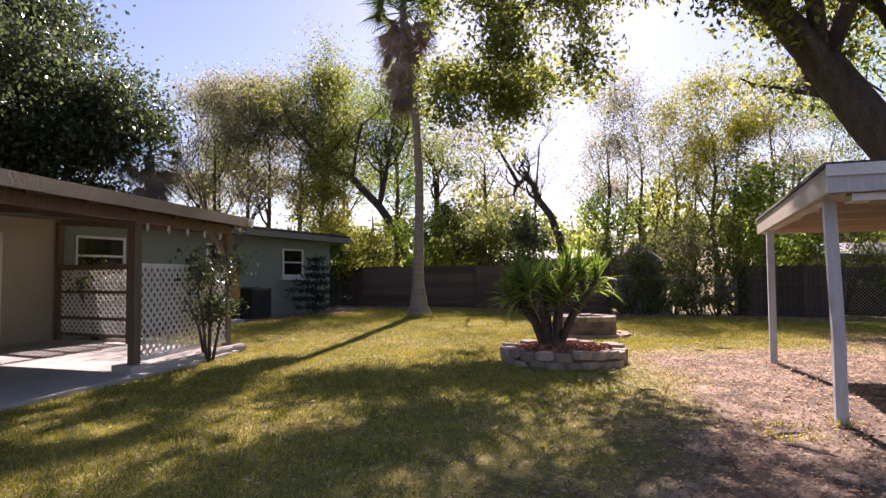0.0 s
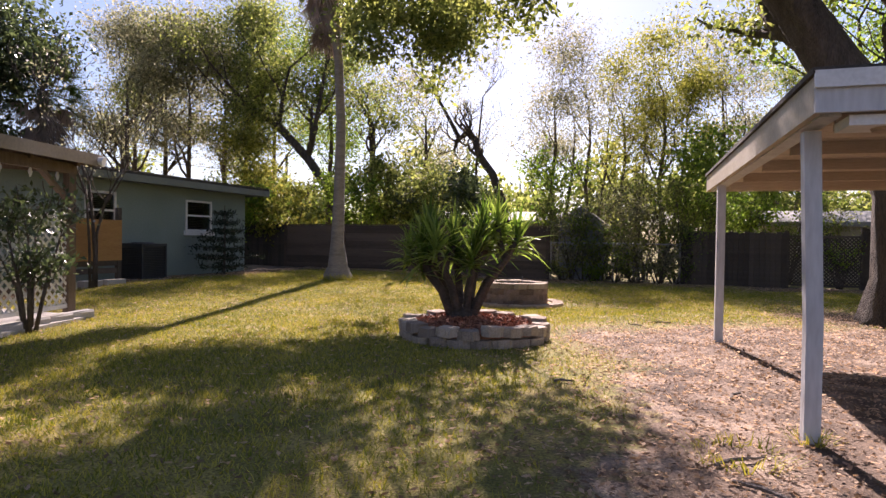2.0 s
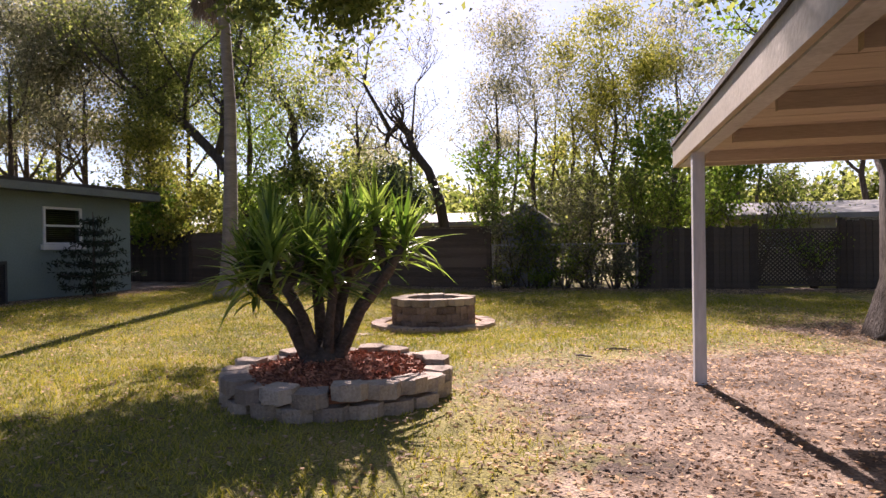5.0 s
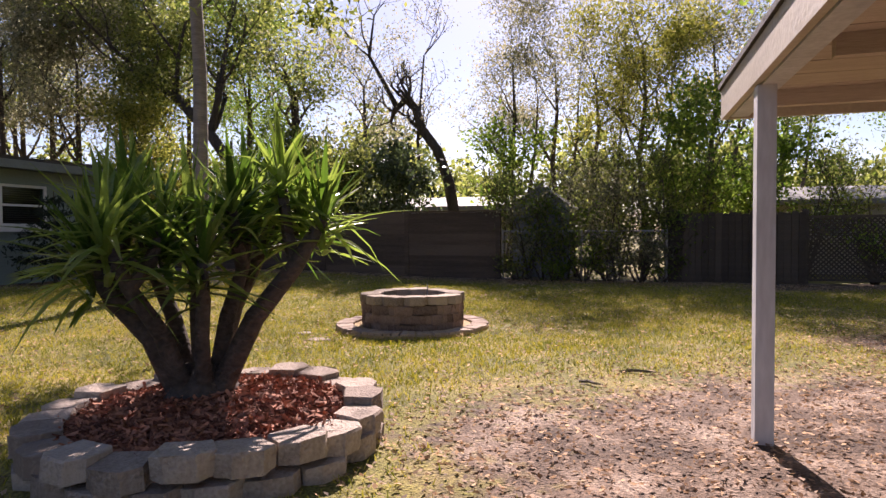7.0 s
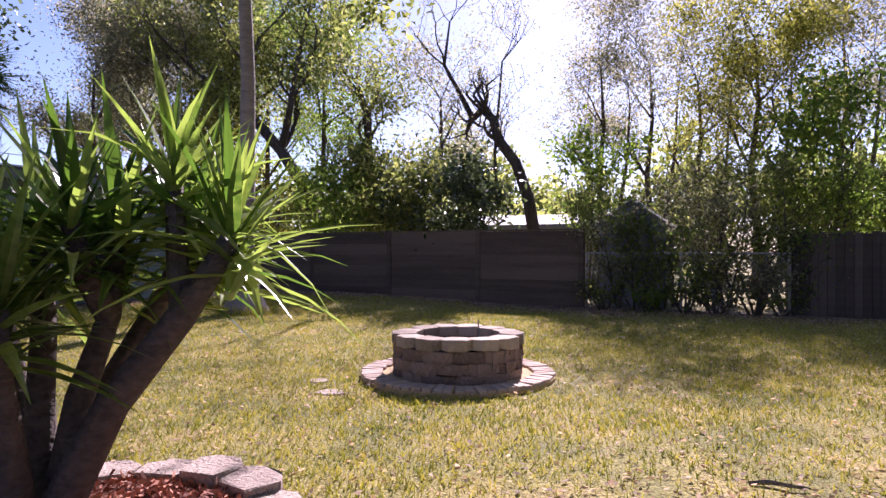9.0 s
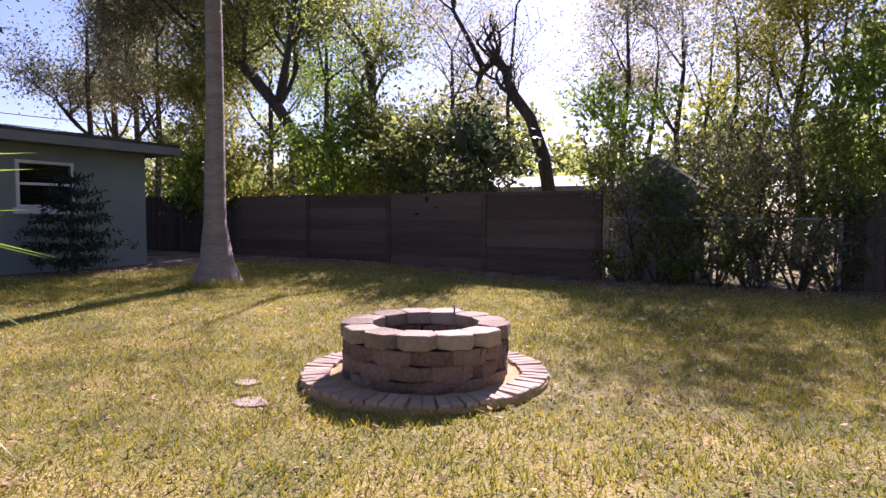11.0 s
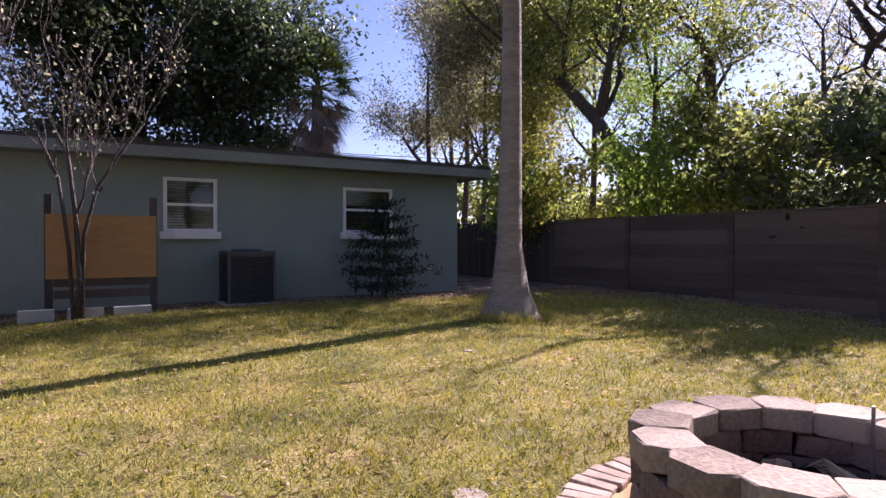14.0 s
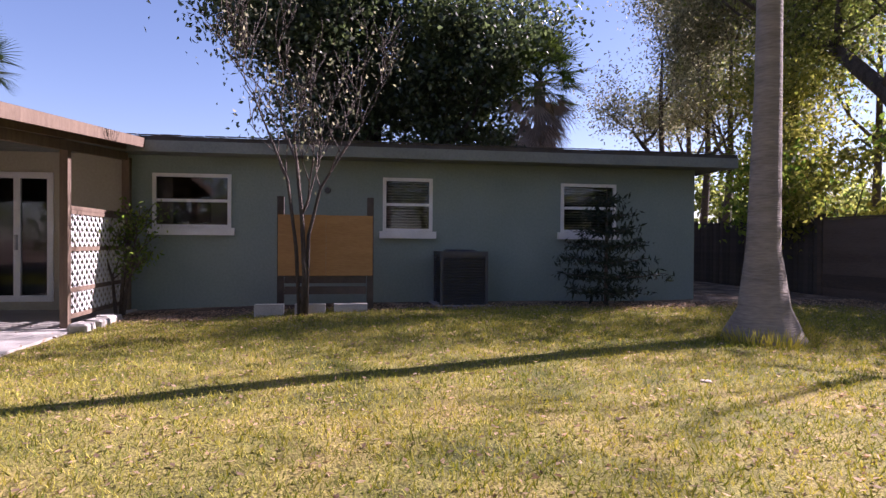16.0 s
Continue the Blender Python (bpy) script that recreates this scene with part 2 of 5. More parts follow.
# ---- mesh helpers ----
class Build:
    """Collects corners and faces of one mesh."""

    def __init__(self):
        self.v, self.f = [], []

    def add(self, verts, faces):
        o = len(self.v)
        self.v += [tuple(p) for p in verts]
        self.f += [tuple(i + o for i in f) for f in faces]
        return self

    def box(self, x0, y0, z0, x1, y1, z1, m=None):
        p = [Vector((x, y, z)) for z in (z0, z1) for x, y in ((x0, y0), (x1, y0), (x1, y1), (x0, y1))]
        if m:
            p = [m @ q for q in p]
        return self.add(p, [(3, 2, 1, 0), (4, 5, 6, 7), (0, 1, 5, 4), (1, 2, 6, 5), (2, 3, 7, 6), (3, 0, 4, 7)])

    def bar(self, a, b, w, d, up=(0, 0, 1)):
        a, b = Vector(a), Vector(b)
        z = (b - a).normalized()
        x = z.cross(Vector(up))
        x = x.normalized() if x.length > 1e-4 else Vector((1, 0, 0))
        y = z.cross(x)
        m = Matrix((x, y, z)).transposed().to_4x4()
        m.translation = a
        return self.box(-w / 2, -d / 2, 0, w / 2, d / 2, (b - a).length, m)

    def tube(self, pts, radii, sides=7, wobble=0.0, rng=random):
        pts = [Vector(p) for p in pts]
        verts, faces = [], []
        for i, (p, r) in enumerate(zip(pts, radii)):
            d = (pts[min(i + 1, len(pts) - 1)] - pts[max(i - 1, 0)]).normalized()
            x = d.cross(Vector((0.31, 0.95, 0.05))).normalized()
            y = d.cross(x)
            for k in range(sides):
                a = 2 * math.pi * k / sides
                q = r * (1 + wobble * (rng.random() - 0.5))
                verts.append(p + (x * math.cos(a) + y * math.sin(a)) * q)
        for i in range(len(pts) - 1):
            for k in range(sides):
                k2 = (k + 1) % sides
                faces.append((i * sides + k, i * sides + k2, (i + 1) * sides + k2, (i + 1) * sides + k))
        faces.append(tuple(range(sides - 1, -1, -1)))
        faces.append(tuple((len(pts) - 1) * sides + k for k in range(sides)))
        return self.add(verts, faces)

    def mesh(self, name, material, smooth=False):
        me = bpy.data.meshes.new(name)
        me.from_pydata(self.v, [], self.f)
        me.materials.append(material)
        if smooth:
            me.polygons.foreach_set("use_smooth", [True] * len(me.polygons))
        me.update()
        return me


def part(name, b, material, parent=None, label="", smooth=False, at=None):
    me = b.mesh(name, material, smooth) if isinstance(b, Build) else b
    ob = new(name, me)
    ob.parent = parent
    if at is not None:
        ob.matrix_basis = at
    if label:
        ob["label"] = label
    return ob


def thing(name, x, y, z, label, category, group="", kind="", turn=0):
    ob = new(name)
    ob.matrix_basis = pose(x, y, z, 0, 0, turn)
    return tagged(ob, label, category, group, kind)


def bevelled(name, material, verts, faces, width, rough=0.0, seed=0):
    """A chamfered solid, used as shared mesh for blocks and bricks."""
    bm = bmesh.new()
    vs = [bm.verts.new(v) for v in verts]
    for f in faces:
        bm.faces.new([vs[i] for i in f])
    bmesh.ops.recalc_face_normals(bm, faces=bm.faces)
    bmesh.ops.bevel(bm, geom=bm.edges[:], offset=width, segments=1, affect="EDGES")
    rng = random.Random(seed)
    for v in bm.verts:
        v.co += Vector((rng.uniform(-1, 1), rng.uniform(-1, 1), rng.uniform(-1, 1))) * rough
    me = bpy.data.meshes.new(name)
    bm.to_mesh(me)
    bm.free()
    me.materials.append(material)
    return me


def prism(outline, z0, z1):
    k = len(outline)
    v = [(x, y, z0) for x, y in outline] + [(x, y, z1) for x, y in outline]
    f = [tuple(range(k - 1, -1, -1)), tuple(range(k, 2 * k))] + [(i, (i + 1) % k, k + (i + 1) % k, k + i) for i in range(k)]
    return v, f


def quad_mesh(name, pts, material):
    """Many small four-cornered pieces from an array (n, 4, 3)."""
    n = len(pts)
    me = bpy.data.meshes.new(name)
    me.vertices.add(n * 4)
    me.vertices.foreach_set("co", np.ascontiguousarray(pts, dtype=np.float32).ravel())
    me.loops.add(n * 4)
    me.loops.foreach_set("vertex_index", np.arange(n * 4, dtype=np.int32))
    me.polygons.add(n)
    me.polygons.foreach_set("loop_start", np.arange(0, n * 4, 4, dtype=np.int32))
    me.polygons.foreach_set("loop_total", np.full(n, 4, dtype=np.int32))
    me.materials.append(material)
    me.update(calc_edges=True)
    me.validate()
    return me


def leaf_quads(centres, size, rng, droop=0.3, narrow=0.5):
    """Folded diamond leaves at the given places."""
    n = len(centres)
    d = rng.normal(size=(n, 3))
    d[:, 2] -= droop
    d /= np.linalg.norm(d, axis=1)[:, None]
    s = rng.normal(size=(n, 3))
    s -= d * (s * d).sum(1)[:, None]
    s /= np.linalg.norm(s, axis=1)[:, None]
    u = np.cross(d, s)
    L = (size * rng.uniform(0.6, 1.3, n))[:, None]
    base = centres
    mid = base + d * L * 0.5
    w = L * narrow * 0.5
    fold = u * w * 0.5
    return np.stack([base, mid + s * w + fold, base + d * L, mid - s * w + fold], axis=1)


def bare_amount(x, y):
    """How bare the ground is at a place: worn soil beside the carport, under the oak and by the fences."""
    a = noise.noise((x * 0.35, y * 0.35, 1.7)) * 0.6 + noise.noise((x * 1.1, y * 1.1, 4.1)) * 0.35
    edge = -1.75 if y < 11.0 else -1.75 + (y - 11.0) * 0.55
    v = min((x - edge) / 0.9, (14.4 - y) / 1.3)
    v = max(v, 1.2 - abs(x - 2.6) / 2.2 - abs(y - 14.8) / 2.4)
    v = max(v, 0.9 - math.hypot(x + 1.6, (y - 14.9) * 1.3) / 1.0)
    v = max(v, (y - 20.6) / 1.3, (-11.7 - x) / 0.6)
    if y > 23.4:
        v = -0.3
    return max(-0.6, min(1.0, v * 0.5 + a * 0.9))


def rise(x, y):
    """Height of the ground: nearly level, rising slightly towards the house and the palm."""
    h = 0.03 * noise.noise((x * 0.4, y * 0.4, 9.0)) + 0.012 * noise.noise((x * 1.7, y * 1.7, 2.0))
    def ease(u):
        u = max(0.0, min(1.0, u))
        return u * u * (3 - 2 * u)
    bank = ease((-4.5 - x) / 5.0) * ease((y - 8.0) / 5.0) * ease((27.0 - y) / 3.0)
    inside = max(0.0, min(1.0, (40 - abs(x)) / 5)) * max(0.0, min(1.0, (45 - abs(y)) / 5))
    return h * inside + 0.15 * bank


# ---- ground: fine in the yard, one sheet out to the horizon ----
def ground():
    xs = [-900, -300, -120, -60, -36, -26] + [-20 + 0.25 * i for i in range(113)] + [12, 18, 30, 60, 120, 300, 900]
    ys = [-900, -300, -120, -50, -25, -12, -7] + [-4 + 0.25 * i for i in range(145)] + [36, 45, 60, 120, 300, 900]
    v = [(x, y, rise(x, y)) for y in ys for x in xs]
    w = len(xs)
    f = [(j * w + i, j * w + i + 1, (j + 1) * w + i + 1, (j + 1) * w + i) for j in range(len(ys) - 1) for i in range(w - 1)]
    b = Build().add(v, f)
    me = b.mesh("ground", M_GROUND, True)
    at = me.attributes.new("bare", "FLOAT", "POINT")
    at.data.foreach_set("value", [bare_amount(x, y) for x, y, z in v])
    ob = new("ground", me)
    tagged(ob, "patchy yellow-green lawn with worn bare sandy soil", "ground", kind="structure")


ground()


# ---- the house ----
HX, HY0, HY1, HZ = -13.6, -3.0, 19.41, 2.67
SPLIT = 8.97   # where the tan paint under the patio cover meets the mint
OPEN = [(6.8, 7.9, 0.2, 2.33), (9.44, 10.72, 1.45, 2.37), (13.33, 14.23, 1.42, 2.38), (16.67, 17.77, 1.43, 2.35)]


def wall_with_openings(b, x0, x1, y0, y1, z0, z1, holes):
    """One connected wall between x0 and x1 with openings (y0, y1, sill, head) cut right through."""
    ys = sorted({y0, y1, *(h[0] for h in holes), *(h[1] for h in holes)})
    zs = sorted({z0, z1, *(h[2] for h in holes), *(h[3] for h in holes)})
    ny, nz = len(ys), len(zs)

    def solid(i, k):
        if not (0 <= i < ny - 1 and 0 <= k < nz - 1):
            return False
        cy, cz = (ys[i] + ys[i + 1]) / 2, (zs[k] + zs[k + 1]) / 2
        return not any(h[0] < cy < h[1] and h[2] < cz < h[3] for h in holes)

    def at(s, i, k):
        return s * ny * nz + k * ny + i
    v = [(x, y, z) for x in (x0, x1) for z in zs for y in ys]
    f = []
    for i in range(ny - 1):
        for k in range(nz - 1):
            if not solid(i, k):
                continue
            f.append((at(1, i, k), at(1, i + 1, k), at(1, i + 1, k + 1), at(1, i, k + 1)))
            f.append((at(0, i, k), at(0, i, k + 1), at(0, i + 1, k + 1), at(0, i + 1, k)))
            for di, dk, a, c in ((-1, 0, (i, k), (i, k + 1)), (1, 0, (i + 1, k + 1), (i + 1, k)), (0, -1, (i + 1, k), (i, k)), (0, 1, (i, k + 1), (i + 1, k + 1))):
                if not solid(i + di, k + dk):
                    f.append((at(0, *a), at(1, *a), at(1, *c), at(0, *c)))
    b.add(v, f)


def window(parent, y0, y1, z0, z1, blind):
    win = part("window", Build().box(HX - 0.02, y0, z0, HX + 0.035, y0 + 0.06, z1)
               .box(HX - 0.02, y1 - 0.06, z0, HX + 0.035, y1, z1)
               .box(HX - 0.02, y0 + 0.06, z1 - 0.06, HX + 0.035, y1 - 0.06, z1)
               .box(HX - 0.02, y0 + 0.06, z0, HX + 0.035, y1 - 0.06, z0 + 0.05), M_WHITE, parent, "white-framed sash window")
    part("sash_rail", Build().box(HX - 0.015, y0 + 0.06, (z0 + z1) / 2 - 0.025, HX + 0.025, y1 - 0.06, (z0 + z1) / 2 + 0.025), M_WHITE, win)
    part("window_sill", Build().box(HX + 0.003, y0 - 0.06, z0 - 0.13, HX + 0.10, y1 + 0.06, z0 - 0.003), M_WHITE, win, "deep white painted sill")
    for a, c in ((z0 + 0.05, (z0 + z1) / 2 - 0.025), ((z0 + z1) / 2 + 0.025, z1 - 0.06)):
        g = part("pane", Build().box(HX - 0.003, y0 + 0.06, a, HX + 0.003, y1 - 0.06, c), M_GLASS, win)
        g.visible_shadow = False
    if blind:
        z = z1 - 0.08
        slat = Build().box(-0.02, y0 + 0.08, -0.002, 0.02, y1 - 0.08, 0.002, pose(0, 0, 0, 0, 35, 0)).mesh("blind_slat", M_BLIND)
        while z > z0 + 0.08:
            part("blind_slat", slat, M_BLIND, win, at=pose(HX - 0.08, 0, z))
            z -= 0.05
    else:
        part("curtain", Build().box(HX - 0.09, y0 + 0.02, z0, HX - 0.08, y0 + 0.3, z1).box(HX - 0.09, y1 - 0.35, z0, HX - 0.08, y1 - 0.02, z1), M_BLIND, win, "dull brown curtain")


def house():
    h = new("house")
    tagged(h, "low single-storey masonry house painted mint green", "house", kind="structure")
    b = Build()
    wall_with_openings(b, HX - 0.2, HX, SPLIT, HY1, 0.0, HZ, [o for o in OPEN if o[0] > SPLIT])
    part("wall", b, M_MINT, h)
    part("wall", Build().box(HX - 8.3, HY1 - 0.2, 0, HX - 0.203, HY1, HZ), M_MINT, h)
    b = Build()
    wall_with_openings(b, HX - 0.2, HX, HY0, SPLIT, 0.0, HZ, [o for o in OPEN if o[0] < SPLIT])
    part("wall", b, M_TAN, h, "tan painted wall under the patio cover")
    part("wall", Build().box(HX - 8.5, HY0, 0, HX - 8.303, HY1, HZ), M_MINT, h)
    part("wall", Build().box(HX - 8.3, HY0, 0, HX - 0.203, HY0 + 0.2, HZ), M_TAN, h)
    # sheet behind the openings, coloured near black for the rooms' shade
    part("dark_room_sheet", Build().box(HX - 1.6, HY0 + 0.3, 0.05, HX - 1.5, HY1 - 0.3, HZ - 0.03), M_DARK, h, "near-black sheet standing in for the unlit interior")
    part("floor_slab", Build().box(HX - 8.2, HY0 + 0.25, -0.05, HX - 0.25, HY1 - 0.25, 0.1), M_CONC, h)
    # low-pitched roof slab with overhangs
    r0, r1 = HX + 0.6, HX - 9.0
    rise_z = 0.62
    top = [(r0, HY0 - 0.6, 2.81), ((r0 + r1) / 2, HY0 - 0.6, 2.81 + rise_z), (r1, HY0 - 0.6, 2.81)]
    k = Build()
    for i in range(2):
        (xa, ya, za), (xb, _, zb) = top[i], top[i + 1]
        k.add([(xa, ya, za), (xb, ya, zb), (xb, HY1 + 0.5, zb), (xa, HY1 + 0.5, za), (xa, ya, za + 0.09), (xb, ya, zb + 0.09), (xb, HY1 + 0.5, zb + 0.09), (xa, HY1 + 0.5, za + 0.09)],
              [(0, 1, 2, 3), (7, 6, 5, 4), (0, 4, 5, 1), (1, 5, 6, 2), (2, 6, 7, 3), (3, 7, 4, 0)])
    part("roof", k, M_SHINGLE, h, "dark low-pitched shingle roof")
    part("soffit", Build().box(r1, HY0 - 0.55, HZ + 0.004, r0 - 0.03, HY1 + 0.45, HZ + 0.03), M_HTRIM, h)
    part("fascia", Build().box(r0 - 0.026, HY0 - 0.6, 2.65, r0 + 0.02, HY1 + 0.5, 2.83), M_HTRIM, h, "grey-green painted fascia board")
    part("fascia", Build().box(r1, HY1 + 0.454, 2.65, r0 - 0.03, HY1 + 0.5, 2.87), M_HTRIM, h)
    part("gable", Build().add([(HX - 8.4, HY1 - 0.1, 2.70), (HX, HY1 - 0.1, 2.70), ((r0 + r1) / 2, HY1 - 0.1, 2.79 + rise_z)], [(0, 1, 2)]), M_MINT, h)
    edge = Build().box(-0.05, -0.16, 0, 0.03, 0.16, 0.012, pose(0, 0, 0, 0, 0, 0)).mesh("shingle", M_SHINGLE)
    rng = random.Random(5)
    for i in range(66):
        part("shingle", edge, M_SHINGLE, h, at=pose(r0 + rng.uniform(-0.02, 0.02), HY1 + 0.34 - i * 0.34, 2.902 + rng.uniform(0, 0.012), 0, 4 + rng.uniform(-3, 3), rng.uniform(-2, 2)))
    for o, bl in zip(OPEN[1:], (False, True, True)):
        window(h, *o, bl)
    # glazed patio door, white frame
    y0, y1, z0, z1 = OPEN[0]
    d = part("door", Build().box(HX - 0.06, y0, z0, HX + 0.03, y0 + 0.09, z1).box(HX - 0.06, y1 - 0.09, z0, HX + 0.03, y1, z1)
             .box(HX - 0.06, y0 + 0.09, z1 - 0.1, HX + 0.03, y1 - 0.09, z1).box(HX - 0.06, y0 + 0.09, z0, HX + 0.03, y1 - 0.09, z0 + 0.1)
             .box(HX - 0.05, (y0 + y1) / 2 - 0.05, z0 + 0.1, HX + 0.02, (y0 + y1) / 2 + 0.05, z1 - 0.1), M_WHITE, h, "white-framed sliding glass door")
    for a, c in ((y0 + 0.09, (y0 + y1) / 2 - 0.05), ((y0 + y1) / 2 + 0.05, y1 - 0.09)):
        g = part("pane", Build().box(HX - 0.02, a, z0 + 0.1, HX - 0.012, c, z1 - 0.1), M_GLASS, d)
        g.visible_shadow = False
    part("handle", Build().box(HX + 0.02, (y0 + y1) / 2 - 0.02, 1.05, HX + 0.06, (y0 + y1) / 2 + 0.015, 1.3), M_STEEL, d, "metal door pull")
    part("wall_lamp_plate", Build().tube([(HX, 12.35, 2.13), (HX + 0.05, 12.35, 2.13)], [0.06, 0.05], 10), M_AC, h)


house()

# ---- patio cover on posts, slab and lattice screens ----
PA, PB, PW = (-8.02, 6.46), (-8.75, 9.03), (-13.48, 9.05)   # near post, corner post, post at the wall
PX, PY = PB


def skew_slab(pts, z0, z1):
    k = len(pts)
    return Build().add([(x, y, z0[i]) for i, (x, y) in enumerate(pts)] + [(x, y, z1[i]) for i, (x, y) in enumerate(pts)],
                       [tuple(range(k - 1, -1, -1)), tuple(range(k, 2 * k))] + [(i, (i + 1) % k, k + (i + 1) % k, k + i) for i in range(k)])


slab = new("patio_slab", skew_slab([(HX + 0.004, -2.0), (-6.9, -2.0), (-7.3, 4.5), (-7.75, 6.9), (-8.5, 9.2), (HX + 0.004, 9.2)], [-0.1] * 6, [0.06] * 6).mesh("patio_slab", M_CONC))
tagged(slab, "pale worn concrete patio slab with dappled stains", "patio", kind="structure")


def patio_cover():
    c = thing("patio_cover", 0, 0, 0, "wooden patio cover with brown posts and beige fascia", "patio cover")
    q = [(HX + 0.58, -2.0), (-5.4, -2.0), (-8.55, 9.35), (HX + 0.58, 9.45)]
    hi, lo = 2.80, 2.44
    part("roof", skew_slab(q, [hi, lo, lo, hi], [hi + 0.07, lo + 0.07, lo + 0.07, hi + 0.07]), M_SHINGLE, c, "dark felt patio roof")
    part("fascia", Build().bar((-5.37, -2.0, 2.42), (-8.52, 9.38, 2.42), 0.04, 0.17), M_PTRIM, c)
    part("fascia", Build().bar((-8.56, 9.38, 2.42), (HX + 0.62, 9.48, 2.78), 0.04, 0.15), M_BROWNWOOD, c)
    part("beam", Build().bar((-5.62, -2.0, 2.27), (PB[0] - 0.03, PB[1] + 0.1, 2.27), 0.09, 0.15), M_BROWNWOOD, c, "brown stained beam")
    part("beam", Build().bar((PB[0], PB[1], 2.27), (PW[0], PW[1], 2.62), 0.07, 0.13), M_BROWNWOOD, c)
    for i in range(13):
        t = i / 12
        part("rafter", Build().bar((HX + 0.62, -1.8 + t * 11.0, hi - 0.07), (-5.65 - t * 3.0, -1.8 + t * 10.9, lo - 0.07), 0.045, 0.12), M_BROWNWOOD, c)
    for (x, y) in (PA, PB, (-6.6, 1.46)):
        part("post", Build().box(x - 0.06, y - 0.06, 0.06, x + 0.06, y + 0.06, 2.2), M_BROWNWOOD, c, "brown timber post")
    part("post", Build().box(PW[0] - 0.1, PW[1] - 0.06, 0.06, PW[0] + 0.01, PW[1] + 0.06, 2.6), M_BROWNWOOD, c)
    mx, my = -11.3, 9.03
    part("post", Build().box(mx - 0.05, my - 0.05, 0.06, mx + 0.05, my + 0.05, 2.4), M_BROWNWOOD, c, "brown timber post")
    part("brace", Build().bar((PB[0] + 0.02, PB[1] - 0.06, 1.8), (PB[0] + 0.14, PB[1] - 0.6, 2.24), 0.05, 0.1, (1, 0, 0)), M_BROWNWOOD, c)
    part("post_footing", Build().box(PA[0] - 0.2, PA[1] - 0.2, 0.0, PA[0] + 0.2, PA[1] + 0.2, 0.16), M_CONC, c, "rough stone post footing")
    part("corner_light", Build().tube([(-8.50, 9.3, 2.42), (-8.42, 9.34, 2.40)], [0.05, 0.08], 12), M_WHITE, c, "white round floodlight")
    for k in range(5):
        t = 0.1 + 0.2 * k
        x, y = PA[0] + t * (PB[0] - PA[0]), PA[1] + t * (PB[1] - PA[1])
        part("string_bulb", Build().tube([(x, y, 2.2), (x, y, 2.14), (x, y, 2.07)], [0.012, 0.03, 0.01], 8), M_WHITE, c, "small white string-light bulb")


patio_cover()


def lattice(name, x0, y0, x1, y1, z0, z1, material, label, rails=(), gap=0.105):
    """A framed screen of crossed diagonal slats between two ground points."""
    t = thing(name, x0, y0, 0, label, "lattice screen", "patio lattice screens", turn=math.degrees(math.atan2(y1 - y0, x1 - x0)))
    L, H = math.hypot(x1 - x0, y1 - y0), z1 - z0
    for s in (1, -1):
        u = -H
        while u < L:
            lo, hi = max(0.0, -u), min(H, L - u)
            if hi - lo > 0.06:
                p, q = (u + lo, lo), (u + hi, hi)
                if s < 0:
                    p, q = (p[0], H - p[1]), (q[0], H - q[1])
                part("slat", Build().bar((p[0], 0.006 * s, z0 + p[1]), (q[0], 0.006 * s, z0 + q[1]), 0.036, 0.008, (0, 1, 0)), material, t)
            u += gap
    for z in (z0, z1, *rails):
        part("rail", Build().box(0, -0.025, z - 0.03, L, 0.025, z + 0.03), material if z in (z0, z1) and not rails else M_BROWNWOOD, t)
    return t


lattice("lattice_screen", PA[0] - 0.01, PA[1] + 0.07, PB[0] + 0.02, PB[1] - 0.07, 0.22, 1.57, M_WHITE, "white diagonal lattice screen between brown patio posts", gap=0.15)
lattice("lattice_screen", PW[0] + 0.05, PW[1], -11.36, 9.03, 0.2, 1.6, M_WHITE, "pale lattice screen with brown rails beside the house", rails=(0.55, 1.1, 1.65), gap=0.15)
edging = thing("patio_edging", PX + 0.35, PY, 0, "row of rough pale edging stones below the lattice", "edging stones")
stone_me = bevelled("edging_stone", M_CONC, *prism([(-0.2, -0.1), (0.18, -0.12), (0.2, 0.1), (-0.17, 0.12)], 0, 0.12), 0.02, 0.012, 3)
for i in range(7):
    part("stone", stone_me, M_CONC, edging, at=pose(0.52 - i * 0.115 + random.uniform(-0.05, 0.05), -2.55 + i * 0.43, 0.02, 0, 0, 90 + random.uniform(-9, 9)))
for i in range(3):
    part("stone", stone_me, M_CONC, edging, at=pose(-2.75 - i * 0.45, 0.28 + random.uniform(-0.06, 0.06), 0.02, 0, 0, random.uniform(-4, 4) + random.uniform(-9, 9)))

# ---- air conditioner on its pad ----
ac = thing("air_conditioner", -13.13, 14.66, 0.1, "dark grey louvred outdoor air conditioner on a pad", "air conditioner")
part("pad", Build().box(-0.48, -0.48, -0.1, 0.48, 0.48, 0.06), M_CONC, ac)
part("body", Build().box(-0.36, -0.36, 0.06, 0.36, 0.36, 0.9), M_AC, ac)
part("top", Build().box(-0.41, -0.41, 0.9, 0.41, 0.41, 0.97), M_AC, ac)
part("fan_grille", Build().tube([(0, 0, 0.97), (0, 0, 1.0)], [0.3, 0.26], 20), M_AC, ac)
for sx, sy in ((1, 1), (1, -1), (-1, 1), (-1, -1)):
    part("corner_post", Build().box(sx * 0.36 if sx > 0 else -0.41, sy * 0.36 if sy > 0 else -0.41, 0.06, 0.41 if sx > 0 else -0.36, 0.41 if sy > 0 else -0.36, 0.9), M_AC, ac)
slat_a = Build().box(-0.005, -0.355, -0.012, 0.015, 0.355, 0.012, pose(0, 0, 0, 0, 30, 0)).mesh("louvre", M_AC)
